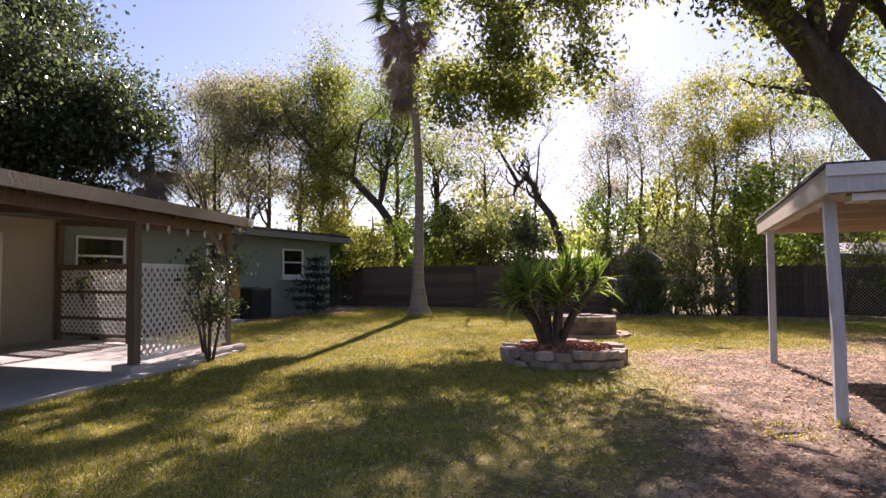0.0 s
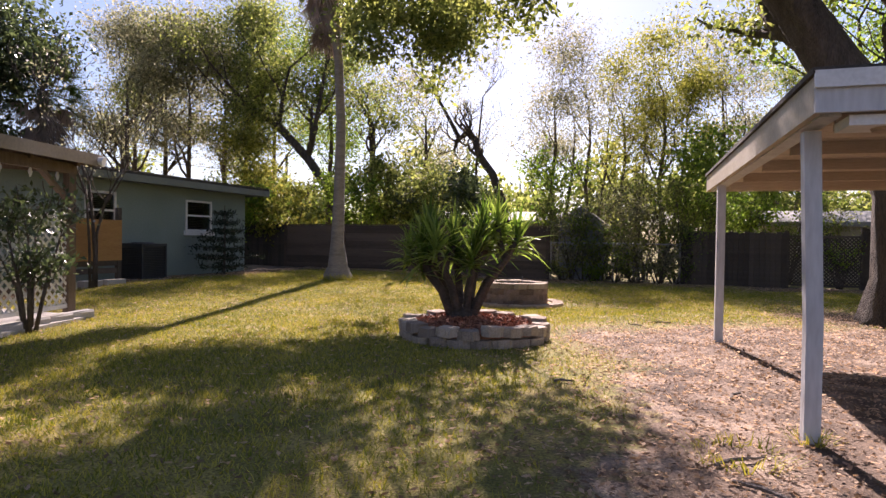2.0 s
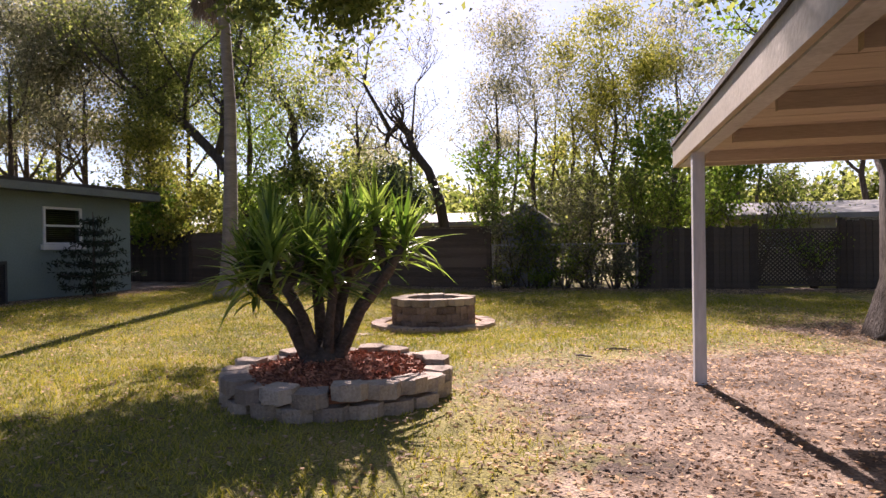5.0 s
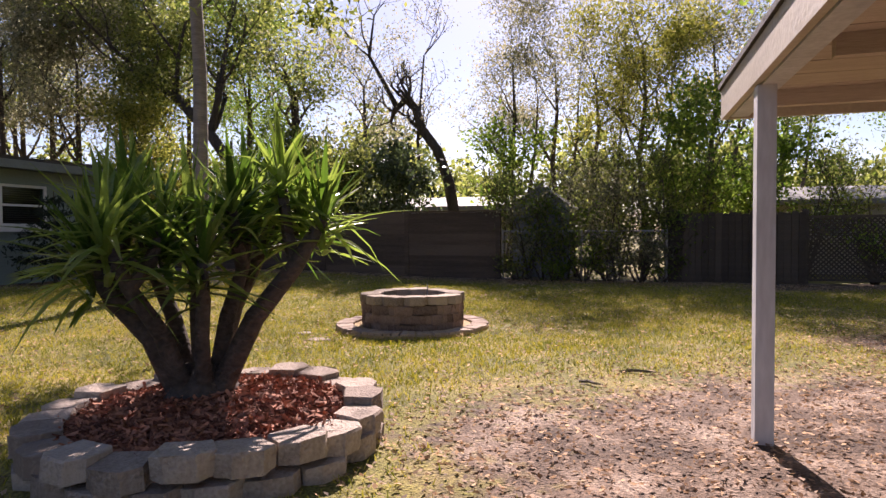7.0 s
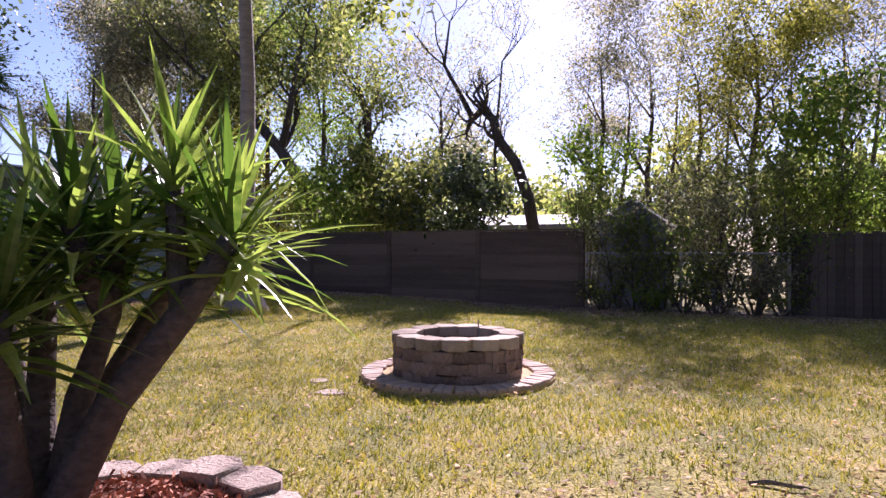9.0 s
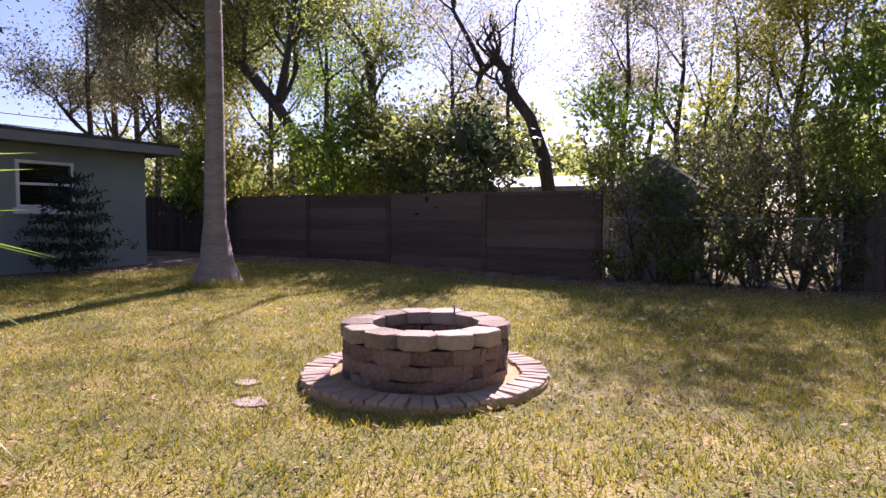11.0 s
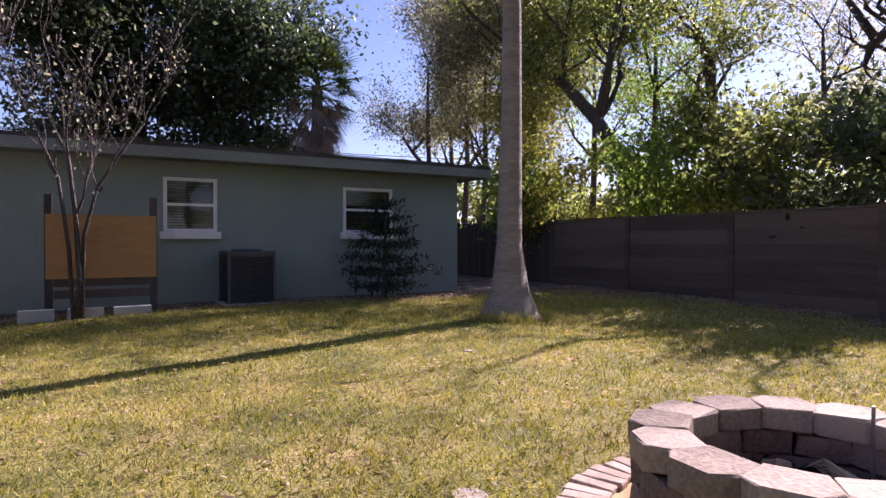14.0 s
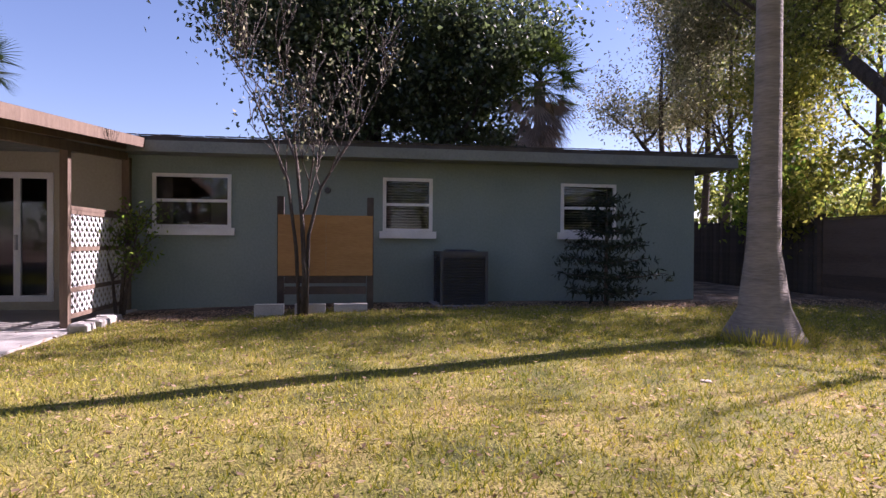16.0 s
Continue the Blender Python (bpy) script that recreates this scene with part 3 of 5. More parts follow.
for i in range(18):
    for k in range(4):
        part("louvre", slat_a, M_AC, ac, at=pose(0, 0, 0.1 + i * 0.044, 0, 0, 90 * k) @ pose(0.375, 0, 0))

# ---- plywood panel on two posts behind the bare tree ----
pb = thing("plywood_screen", -12.15, 12.37, 0.13, "orange-brown plywood panel fixed to two dark posts", "screen")
part("panel", Build().box(0.0, -0.715, 0.57, 0.02, 0.0, 1.5).box(0.0, 0.003, 0.57, 0.02, 0.715, 1.495), M_RAW, pb, "orange-brown plywood sheet")
for y in (-0.68, 0.68):
    part("post", Build().box(-0.1, y - 0.05, -0.15, -0.005, y + 0.05, 1.78), M_DARKWOOD, pb)
for z in (0.28, 0.45):
    part("rail", Build().box(-0.06, -0.62, z, -0.02, 0.62, z + 0.12), M_DARKWOOD, pb)
for k, (y, w) in enumerate(((-0.75, 0.42), (-0.15, 0.45), (0.45, 0.5))):
    st = thing("concrete_block", -12.0, 12.3 + y, 0.14, "pale concrete block lying by the wooden posts", "block", "blocks by the screen")
    part("block", Build().box(-0.1, -w / 2, -0.06, 0.1, w / 2, 0.14), M_CONC, st)

# ---- carport ----
CX, CY0, CY1, CXR = 0.49, 6.4, 12.15, 6.4


def carport():
    c = thing("carport", CX, CY0, -0.13, "open wooden carport with a flat roof on painted posts", "carport", turn=2)
    W, D = CXR - CX, CY1 - CY0
    for (x, y, dx) in ((0.1, 0.47, 0.04), (0.03, D - 1.1, 0.0), (W - 0.4, 0.4, 0), (W - 0.4, D - 0.5, 0)):
        top = 2.17 if y < 2 else 2.19
        part("post", Build().box(x - 0.05, y - 0.05, 0.06, x + 0.05, y + 0.05, 0.9, pose(0, 0, 0)).add(
            [(x - 0.05, y - 0.05, 0.9), (x + 0.05, y - 0.05, 0.9), (x + 0.05, y + 0.05, 0.9), (x - 0.05, y + 0.05, 0.9),
             (x - 0.05 - dx, y - 0.05, top), (x + 0.05 - dx, y - 0.05, top), (x + 0.05 - dx, y + 0.05, top), (x - 0.05 - dx, y + 0.05, top)],
            [(0, 1, 5, 4), (1, 2, 6, 5), (2, 3, 7, 6), (3, 0, 4, 7), (4, 5, 6, 7)]), M_OLDWHITE, c, "grey-white weathered painted post")
    part("beam", Build().box(0.004, 0.05, 2.19, 0.12, D - 0.12, 2.27), M_OLDWHITE, c)
    part("fascia", Build().box(-0.04, 0.0, 2.2, 0.0, D, 2.42), M_FASCIA, c, "sun-bleached beige fascia board")
    part("fascia", Build().box(-0.04, -0.04, 2.2, W, -0.003, 2.42), M_OLDWHITE, c, "white painted front fascia")
    part("fascia_trim", Build().box(-0.05, -0.07, 2.34, W, -0.043, 2.44), M_WHITE, c)
    part("fascia", Build().box(-0.04, D + 0.003, 2.2, W, D + 0.04, 2.42), M_FASCIA, c)
    rows = int(D / 0.3)
    for i in range(rows):
        y = 0.02 + i * (D - 0.04) / rows
        part("ceiling_board", Build().box(0.004, y, 2.285, W, y + (D - 0.04) / rows - 0.012, 2.305), M_SOFFIT, c)
    for i in range(5):
        y = 0.5 + i * (D - 1.0) / 4
        part("joist", Build().box(0.2, y - 0.03, 2.18, W, y + 0.03, 2.284), M_SOFFIT, c)
    part("roof_deck", Build().box(-0.06, -0.06, 2.425, W, D + 0.06, 2.46), M_SHINGLE, c, "dark felt roof covering")
    part("roof_fill", Build().box(0.004, 0.0, 2.308, W, D, 2.42), M_SOFFIT, c)
    lf = part("light_fixture", Build().box(0.15, 0.02, 2.13, 0.62, 0.3, 2.19), M_WHITE, c, "white ceiling light fixture")
    part("lens", Build().tube([(0.4, 0.16, 2.13), (0.4, 0.16, 2.11)], [0.1, 0.09], 16), M_BRICK, lf, "brownish lamp glass")


carport()


# ---- back fence, chain link, right-hand fence ----
FY = 22.8


def board_fence(name, xa, xb, y, height, label, vertical=False, mat_=None):
    f = thing(name, xa, y, 0, label, "fence", kind="structure")
    L = xb - xa
    rng = random.Random(int(xa * 10))
    n = max(1, round(L / 2.4))
    for i in range(n + 1):
        part("post", Build().box(i * L / n - 0.06, -0.07, -0.1, i * L / n + 0.06, 0.07, height + 0.04), mat_, f)
    if vertical:
        k = int(L / 0.145)
        me = [bevelled("board", mat_, *prism([(0, 0), (0.138, 0), (0.138, 0.02), (0, 0.02)], 0.03, height - 0.02 * j), 0.004, 0, j) for j in range(3)]
        for i in range(k):
            part("board", me[i % 3], mat_, f, at=pose(i * L / k, -0.09 + rng.uniform(-0.006, 0.006), 0, 0, rng.uniform(-0.4, 0.4), 0))
        part("backing", Build().box(0, -0.066, -0.12, L, -0.058, height - 0.06), mat_, f)
        for z in (0.4, height - 0.4):
            part("rail", Build().box(0, -0.054, z, L, -0.015, z + 0.09), mat_, f)
    else:
        for i in range(n):
            k = 6
            h = (height - 0.04) / k
            for j in range(k):
                part("board", Build().box(i * L / n + 0.062, -0.035, (0.03 + j * h if j else -0.12), (i + 1) * L / n - 0.062, -0.005 + rng.uniform(0, 0.012), 0.03 + (j + 1) * h - 0.004), mat_, f)
        part("backing", Build().box(0.07, -0.004, 0.02, L - 0.07, 0.02, height - 0.03), mat_, f)
        part("cap_rail", Build().box(0, -0.06, height - 0.006, L, 0.06, height + 0.03), mat_, f)
    return f


board_fence("gate_fence", -24.0, -14.3, FY + 0.05, 1.86, "dark brown vertical board gate fence at the house corner", True, M_DARKWOOD)
board_fence("back_fence", -14.24, -3.95, FY, 1.78, "long grey-brown panel fence in shade along the yard", False, M_GREYFENCE)
board_fence("side_fence", 0.27, 3.2, FY + 0.3, 1.68, "dark brown board fence panel among shrubs", True, M_DARKWOOD)
board_fence("far_fence", 5.2, 16.0, FY + 0.4, 1.8, "dark board fence continuing behind the oak", True, M_DARKWOOD)


def chain_link(xa, xb, y, h):
    f = thing("chain_link_fence", xa, y, 0, "galvanised chain-link fence overgrown with shrubs", "fence", kind="structure")
    L = xb - xa
    for i in range(3):
        part("post", Build().tube([(i * L / 2, 0, -0.1), (i * L / 2, 0, h + 0.05)], [0.03, 0.03], 8), M_STEEL, f)
    part("top_rail", Build().tube([(0, 0, h), (L, 0, h)], [0.022, 0.022], 7), M_STEEL, f)
    b = Build()
    u = -h
    while u < L:
        lo, hi = max(0.0, -u), min(h, L - u)
        if hi > lo:
            b.bar((u + lo, -0.03, lo), (u + hi, -0.03, hi), 0.005, 0.005, (0, 1, 0))
            b.bar((u + lo, -0.024, h - lo), (u + hi, -0.024, h - hi), 0.005, 0.005, (0, 1, 0))
        u += 0.075
    tagged(part("wire_mesh", b, M_STEEL, f), kind="stuff")


chain_link(-3.86, 0.2, FY + 0.1, 1.25)
lattice("fence_lattice", 3.25, FY + 0.3, 5.15, FY + 0.3, 0.1, 1.55, M_DARKWOOD, "dark weathered lattice panel in the fence line")

# ---- outbuildings beyond the fence ----
sh = thing("garden_shed", -2.97, 24.29, 0, "small blue-grey metal garden shed with a gable roof", "shed", kind="structure")
g = Build().box(-0.75, -0.7, 0, 0.75, 0.7, 1.9).add([(-0.75, -0.7, 1.9), (0.75, -0.7, 1.9), (0, -0.7, 2.45), (-0.75, 0.7, 1.9), (0.75, 0.7, 1.9), (0, 0.7, 2.45)], [(0, 1, 2), (5, 4, 3)])
part("wall", g, M_BLUEMETAL, sh)
for s in (-1, 1):
    part("roof", Build().add(
        [(0, -0.8, 2.47), (s * 0.88, -0.8, 1.84), (s * 0.88, 0.8, 1.84), (0, 0.8, 2.47), (0, -0.8, 2.51), (s * 0.88, -0.8, 1.88), (s * 0.88, 0.8, 1.88), (0, 0.8, 2.51)],
        [(0, 1, 2, 3), (7, 6, 5, 4), (0, 4, 5, 1), (1, 5, 6, 2), (2, 6, 7, 3)]), M_PALEROOF, sh)
rib = Build().box(-0.015, -0.72, 0.02, 0.015, -0.702, 1.88).mesh("rib", M_BLUEMETAL)
for i in range(9):
    part("rib", rib, M_BLUEMETAL, sh, at=pose(-0.64 + i * 0.16, 0, 0))


def far_house(x, y, w, d, h, wall_mat, label):
    t = thing("neighbour_house", x, y, 0, label, "house", kind="structure")
    b = Build()
    b.box(-w / 2, -d / 2, 0, w / 2, d / 2, h)
    part("wall", b, wall_mat, t)
    part("roof", Build().add([(-w / 2 - 0.4, -d / 2 - 0.5, h), (w / 2 + 0.4, -d / 2 - 0.5, h), (w / 2 + 0.4, 0, h + 0.5), (-w / 2 - 0.4, 0, h + 0.5), (w / 2 + 0.4, d / 2 + 0.5, h), (-w / 2 - 0.4, d / 2 + 0.5, h),
                              (-w / 2 - 0.4, -d / 2 - 0.5, h - 0.15), (w / 2 + 0.4, -d / 2 - 0.5, h - 0.15)], [(0, 1, 2, 3), (3, 2, 4, 5), (6, 7, 1, 0)]), M_PALEROOF, t, "sunlit pale grey roof")
    for k in range(int(w / 2.5)):
        win = part("window", Build().box(-w / 2 + 1 + k * 2.4, -d / 2 - 0.03, 1.0, -w / 2 + 2 + k * 2.4, -d / 2 - 0.002, 2.0), M_WHITE, t)
        part("pane", Build().box(-w / 2 + 1.06 + k * 2.4, -d / 2 - 0.04, 1.06, -w / 2 + 1.94 + k * 2.4, -d / 2 - 0.033, 1.94), M_GLASS, win)


far_house(-7.44, 31.67, 6.0, 5.0, 2.2, M_TAN, "neighbouring house with a pale sunlit roof beyond the fence")
far_house(6.41, 28.86, 6.5, 4.0, 2.1, M_TAN, "low neighbouring outbuilding with a pale flat roof")


# ---- fire pit of stacked wall blocks on a brick ring ----
def fire_pit(x, y, r):
    p = thing("fire_pit", x, y, 0, "round fire pit of stacked tan cast blocks", "fire pit")
    n, h = 13, 0.112
    half = math.pi / n
    R0 = r - 0.2
    wo, wi = 2 * r * math.tan(half) - 0.005, 2 * R0 * math.tan(half) - 0.005
    bodies = [bevelled("block", M_BLOCK_SHADED, *prism([(R0, -wi / 2), (r - 0.03, -wo / 2), (r + 0.015, -wo / 4), (r + 0.015, wo / 4), (r - 0.03, wo / 2), (R0, wi / 2)], 0.0, h - 0.003), 0.008, 0.014, k) for k in range(4)]
    for c in range(3):
        for i in range(n):
            part("block", bodies[(i * 3 + c) % 4], M_BLOCK_SHADED, p, at=pose(0, 0, c * h, 0, 0, (i + 0.5 * (c % 2)) * 360 / n))
    caps = [bevelled("cap_block", M_CAP_SUNLIT, *prism([(R0 - 0.02, -wi / 2 + 0.004), (r - 0.055, -wo / 2 + 0.006), (r + 0.03, -wo * 0.27), (r + 0.03, wo * 0.27), (r - 0.055, wo / 2 - 0.006), (R0 - 0.02, wi / 2 - 0.004)], 0.0, h * 0.95), 0.008, 0.005, k) for k in range(3)]
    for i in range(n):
        part("cap_block", caps[i % 3], M_CAP_SUNLIT, p, at=pose(0, 0, 3 * h + random.uniform(0, 0.006), random.uniform(-1, 1), random.uniform(-1, 1), (i + 0.5) * 360 / n + 4))
    a = Build().tube([(0, 0, -0.02), (0, 0, 0.1), (0, 0, 0.14)], [R0 - 0.02, R0 - 0.03, 0.1], 24, 0.03)
    part("ash_bed", a, M_ASH, p, "black ash and charcoal")
    # ring of bricks laid round the foot, over sand and dry leaves
    part("sand_ring", Build().tube([(0, 0, -0.05), (0, 0, 0.03)], [r + 0.36, r + 0.35], 40), M_SAND, p, "yellow dry leaves and sand")
    br = [bevelled("brick", M_BRICK, *prism([(-0.11, -0.036), (0.11, -0.042), (0.11, 0.042), (-0.11, 0.036)], 0, 0.055), 0.006, 0.002, k) for k in range(4)]
    m = 62
    for i in range(m):
        part("brick", br[i % 4], M_BRICK, p, at=pose(0, 0, 0.0, 0, 0, i * 360 / m + random.uniform(-0.5, 0.5)) @ pose(r + 0.235 + random.uniform(-0.012, 0.012), 0, random.uniform(0, 0.008), 0, random.uniform(-2, 2), random.uniform(-3, 3)))
    return p


PITX, PITY = -3.2, 14.63
fire_pit(PITX, PITY, 0.65)
for k, (dx, dy, a, s) in enumerate(((0.0, 0.05, 20, 0.5), (0.12, -0.1, 75, 0.42), (-0.15, 0.05, 130, 0.4), (0.05, 0.14, 160, 0.36))):
    lg = thing("charred_log", PITX + dx, PITY + dy, 0.15 + 0.02 * k, "black charred log lying in the fire pit", "log", "logs in the fire pit", turn=a)
    part("wood", Build().tube([(-s / 2, 0, 0), (-s / 6, 0.02, 0.01), (s / 4, -0.01, 0.015), (s / 2, 0.01, 0)], [0.06, 0.085, 0.08, 0.05], 9, 0.4), M_CHAR, lg)
rod = thing("metal_rod", PITX + 0.08, PITY + 0.35, 0.12, "thin metal rod standing in the fire pit", "rod")
part("rod", Build().tube([(0, 0, 0), (0, 0, 0.42)], [0.008, 0.008], 6), M_STEEL, rod)
for k, (x, y, s) in enumerate(((-4.3, 13.75, 0.11), (-3.9, 13.4, 0.14), (-2.2, 18.2, 0.08), (-7.2, 15.6, 0.06), (-3.3, 17.9, 0.07))):
    st = thing("stepping_stone", x, y, rise(x, y), "flat pale stone sunk in the lawn", "stone", "stones in the lawn")
    part("stone", bevelled("stone", M_BEDBLOCK, *prism([(math.cos(i) * s * (1 + 0.2 * math.sin(i * 5 + k)), math.sin(i) * s * 0.8) for i in [j * math.pi / 4 for j in range(8)]], -0.03, 0.012), 0.006, 0.003, k), M_BEDBLOCK, st)

# ---- planting bed ring with mulch ----
BX, BY, BR = -2.72, 10.14, 0.97
bed = thing("planting_bed", BX, BY, 0, "round planting bed edged with pale stacked blocks", "planting bed")
nb = 21
hw = math.pi * BR / nb
bl = [bevelled("edging_block", M_BEDBLOCK, *prism([(BR - 0.2, -hw * 0.74), (BR - 0.03, -hw * 0.97), (BR + 0.03, -hw * 0.5), (BR + 0.035, hw * 0.5), (BR - 0.03, hw * 0.97), (BR - 0.2, hw * 0.74)], 0, 0.114), 0.007, 0.008, k) for k in range(5)]
for c in range(2):
    for i in range(nb):
        s = 1.0 + (0.04 if c == 0 else 0.0)
        part("edging_block", bl[(i * 2 + c) % 5], M_BEDBLOCK, bed, at=pose(random.uniform(-0.012, 0.012), random.uniform(-0.012, 0.012), c * 0.118, random.uniform(-2, 2), random.uniform(-2, 2), (i + 0.5 * c) * 360 / nb + random.uniform(-1.2, 1.2)))
rngm = np.random.default_rng(4)
nm = 9000
rr, aa = 0.84 * np.sqrt(rngm.random(nm)), rngm.random(nm) * 2 * np.pi
mc = np.stack([rr * np.cos(aa), rr * np.sin(aa), 0.165 + 0.07 * (1 - (rr / 0.84) ** 2) + rngm.random(nm) * 0.03], 1)
part("mulch_base", Build().tube([(0, 0, 0.0), (0, 0, 0.155), (0, 0, 0.23)], [0.86, 0.86, 0.1], 28, 0.02), M_MULCH, bed, "reddish wood mulch")
mdir = rngm.normal(size=(nm, 3)) * (1, 1, 0.35)
mdir /= np.linalg.norm(mdir, axis=1)[:, None]
msd = np.cross(mdir, rngm.normal(size=(nm, 3)))
msd /= np.linalg.norm(msd, axis=1)[:, None]
ml, mw = rngm.uniform(0.02, 0.055, (nm, 1)), rngm.uniform(0.004, 0.011, (nm, 1))
chips = np.stack([mc - mdir * ml - msd * mw, mc + mdir * ml - msd * mw, mc + mdir * ml + msd * mw, mc - mdir * ml + msd * mw], 1)
tagged(part("mulch_layer", quad_mesh("mulch_layer", chips, M_MULCH), M_MULCH, bed, "red-brown shredded bark chips"), kind="stuff")


# ---- yucca with several stems ----
def blade(length, width, bend, material, seg=4):
    """One sword leaf along +x, folded along its midrib and arching over."""
    b = Build()
    rows = []
    for i in range(seg + 1):
        t = i / seg
        w = width * (0.55 + 0.9 * t if t < 0.35 else 0.87 * (1 - t) / 0.65 + 0.02)
        x = length * (t - 0.12 * bend * t * t)
        z = -bend * length * 0.55 * t * t
        rows.append(((x, -w / 2, z + w * 0.22), (x, 0, z), (x, w / 2, z + w * 0.22)))
    v = [p for r in rows for p in r]
    f = []
    for i in range(seg):
        for k in range(2):
            f.append((i * 3 + k, (i + 1) * 3 + k, (i + 1) * 3 + k + 1, i * 3 + k + 1))
    return b.add(v, f)


YB = [blade(0.5, 0.06, bend, M_YUCCA).mesh("leaf", M_YUCCA) for bend in (0.05, 0.18, 0.4, 0.75, 1.2)]


def rosette_joined(n, rng, size):
    b = Build()
    for i in range(n):
        el = rng.uniform(-18, 88)
        q = blade(size * rng.uniform(0.65, 1.1), 0.064, rng.uniform(0.05, 0.9), M_YUCCA, 3)
        m = pose(0, 0, rng.uniform(-0.28, 0.06), 0, 0, rng.uniform(0, 360)) @ pose(0, 0, 0, 0, -el, 0) @ pose(0.03, 0, 0)
        b.add([m @ Vector(p) for p in q.v], q.f)
    return b


def yucca(x, y, z):
    t = thing("yucca_tree", x, y, z, "multi-stemmed yucca with bright green sword leaves", "yucca", turn=28)
    rng = random.Random(11)
    # stems: lean sideways, along, height, base thickness
    stems = [((-0.12, 0.0), (-0.58, -0.1), 0.88, 0.072), ((-0.06, -0.1), (-0.42, -0.34), 1.0, 0.058), ((0.0, 0.05), (-0.1, 0.2), 1.08, 0.062), ((0.03, -0.1), (0.08, -0.3), 0.88, 0.052),
             ((0.08, 0.02), (0.28, 0.1), 1.12, 0.058), ((0.12, -0.05), (0.76, 0.0), 1.12, 0.07), ((0.05, 0.14), (0.42, 0.5), 1.2, 0.058), ((-0.08, 0.12), (-0.5, 0.42), 1.1, 0.058)]
    heads, forks = [], []
    for (bx, by), (tx, ty), h, r in stems:
        mid = ((bx + tx * 0.28), (by + ty * 0.3), h * 0.45)
        pts = [(bx * 0.75, by * 0.75, -0.12), (bx, by, 0.05), (bx + tx * 0.12, by + ty * 0.12, h * 0.22), mid, (bx + tx * 0.62, by + ty * 0.62, h * 0.74), (tx, ty, h)]
        part("stem", Build().tube(pts, [r * 1.5, r * 1.2, r, r * 0.86, r * 0.78, r * 0.6], 9, 0.22, rng), M_YSTEM, t, "rough grey-brown stem", smooth=True)
        heads.append((tx, ty, h, 1.0))
        forks.append(pts[4])
    part("root_flare", Build().tube([(0, 0, -0.12), (0, 0, 0.05), (0, 0, 0.22)], [0.27, 0.22, 0.1], 12, 0.3, rng), M_YSTEM, t, smooth=True)
    heads += [(-0.46, 0.12, 1.22, 0.9), (0.5, 0.1, 1.34, 0.95), (0.22, -0.12, 1.18, 0.85), (0.62, 0.3, 1.12, 0.85), (-0.16, -0.22, 1.04, 0.8), (-0.72, 0.15, 0.95, 0.75)]
    per = 22
    for k, (hx, hy, hz, s) in enumerate(heads):
        if k >= len(stems):
            fx, fy, fz = min(forks, key=lambda f: math.hypot(f[0] - hx, f[1] - hy))
            part("stem", Build().tube([(fx, fy, fz - 0.02), (fx * 0.4 + hx * 0.6, fy * 0.4 + hy * 0.6, fz * 0.6 + hz * 0.4), (hx, hy, hz)], [0.045, 0.042, 0.035], 8, 0.2, rng), M_YSTEM, t)
        head = part("leaf_head", rosette_joined(30, rng, 0.5 * s), M_YUCCA, t, "dense rosette of green sword leaves", at=pose(hx, hy, hz))
        for i in range(per):
            el = 84 - 88 * (i / per) + rng.uniform(-9, 9)
            j = min(4, max(0, int((82 - el) / 26 + rng.uniform(0, 1.2))))
            sc = s * rng.uniform(0.9, 1.25)
            m = pose(0, 0, 0.04 - 0.2 * i / per, 0, 0, i * 137.5 + rng.uniform(-14, 14)) @ pose(0, 0, 0, rng.uniform(-15, 15), -el, 0) @ pose(0.02, 0, 0)
            part("leaf", YB[j], M_YUCCA, head, at=m @ Matrix.Diagonal((sc, sc, sc, 1)))


yucca(-2.94, 10.28, 0.2)


# ---- palms ----
def fan(spread, n, length, material, stalk=0.7, droop=0.25):
    b = Build()
    b.tube([(0, 0, 0), (stalk * 0.5, 0, 0.04), (stalk, 0, 0)], [0.02, 0.015, 0.012], 5)
    for i in range(n):
        a = radians(-spread / 2 + spread * i / (n - 1))
        l = length * (1 - 0.25 * abs(i / (n - 1) - 0.5) * 2)
        q = blade(l, 0.055, droop, material, 3)
        m = pose(stalk, 0, 0) @ Matrix.Rotation(a, 4, "Z") @ Matrix.Rotation(0.15 * math.sin(a * 3), 4, "Y")
        b.add([m @ Vector(p) for p in q.v], q.f)
    return b


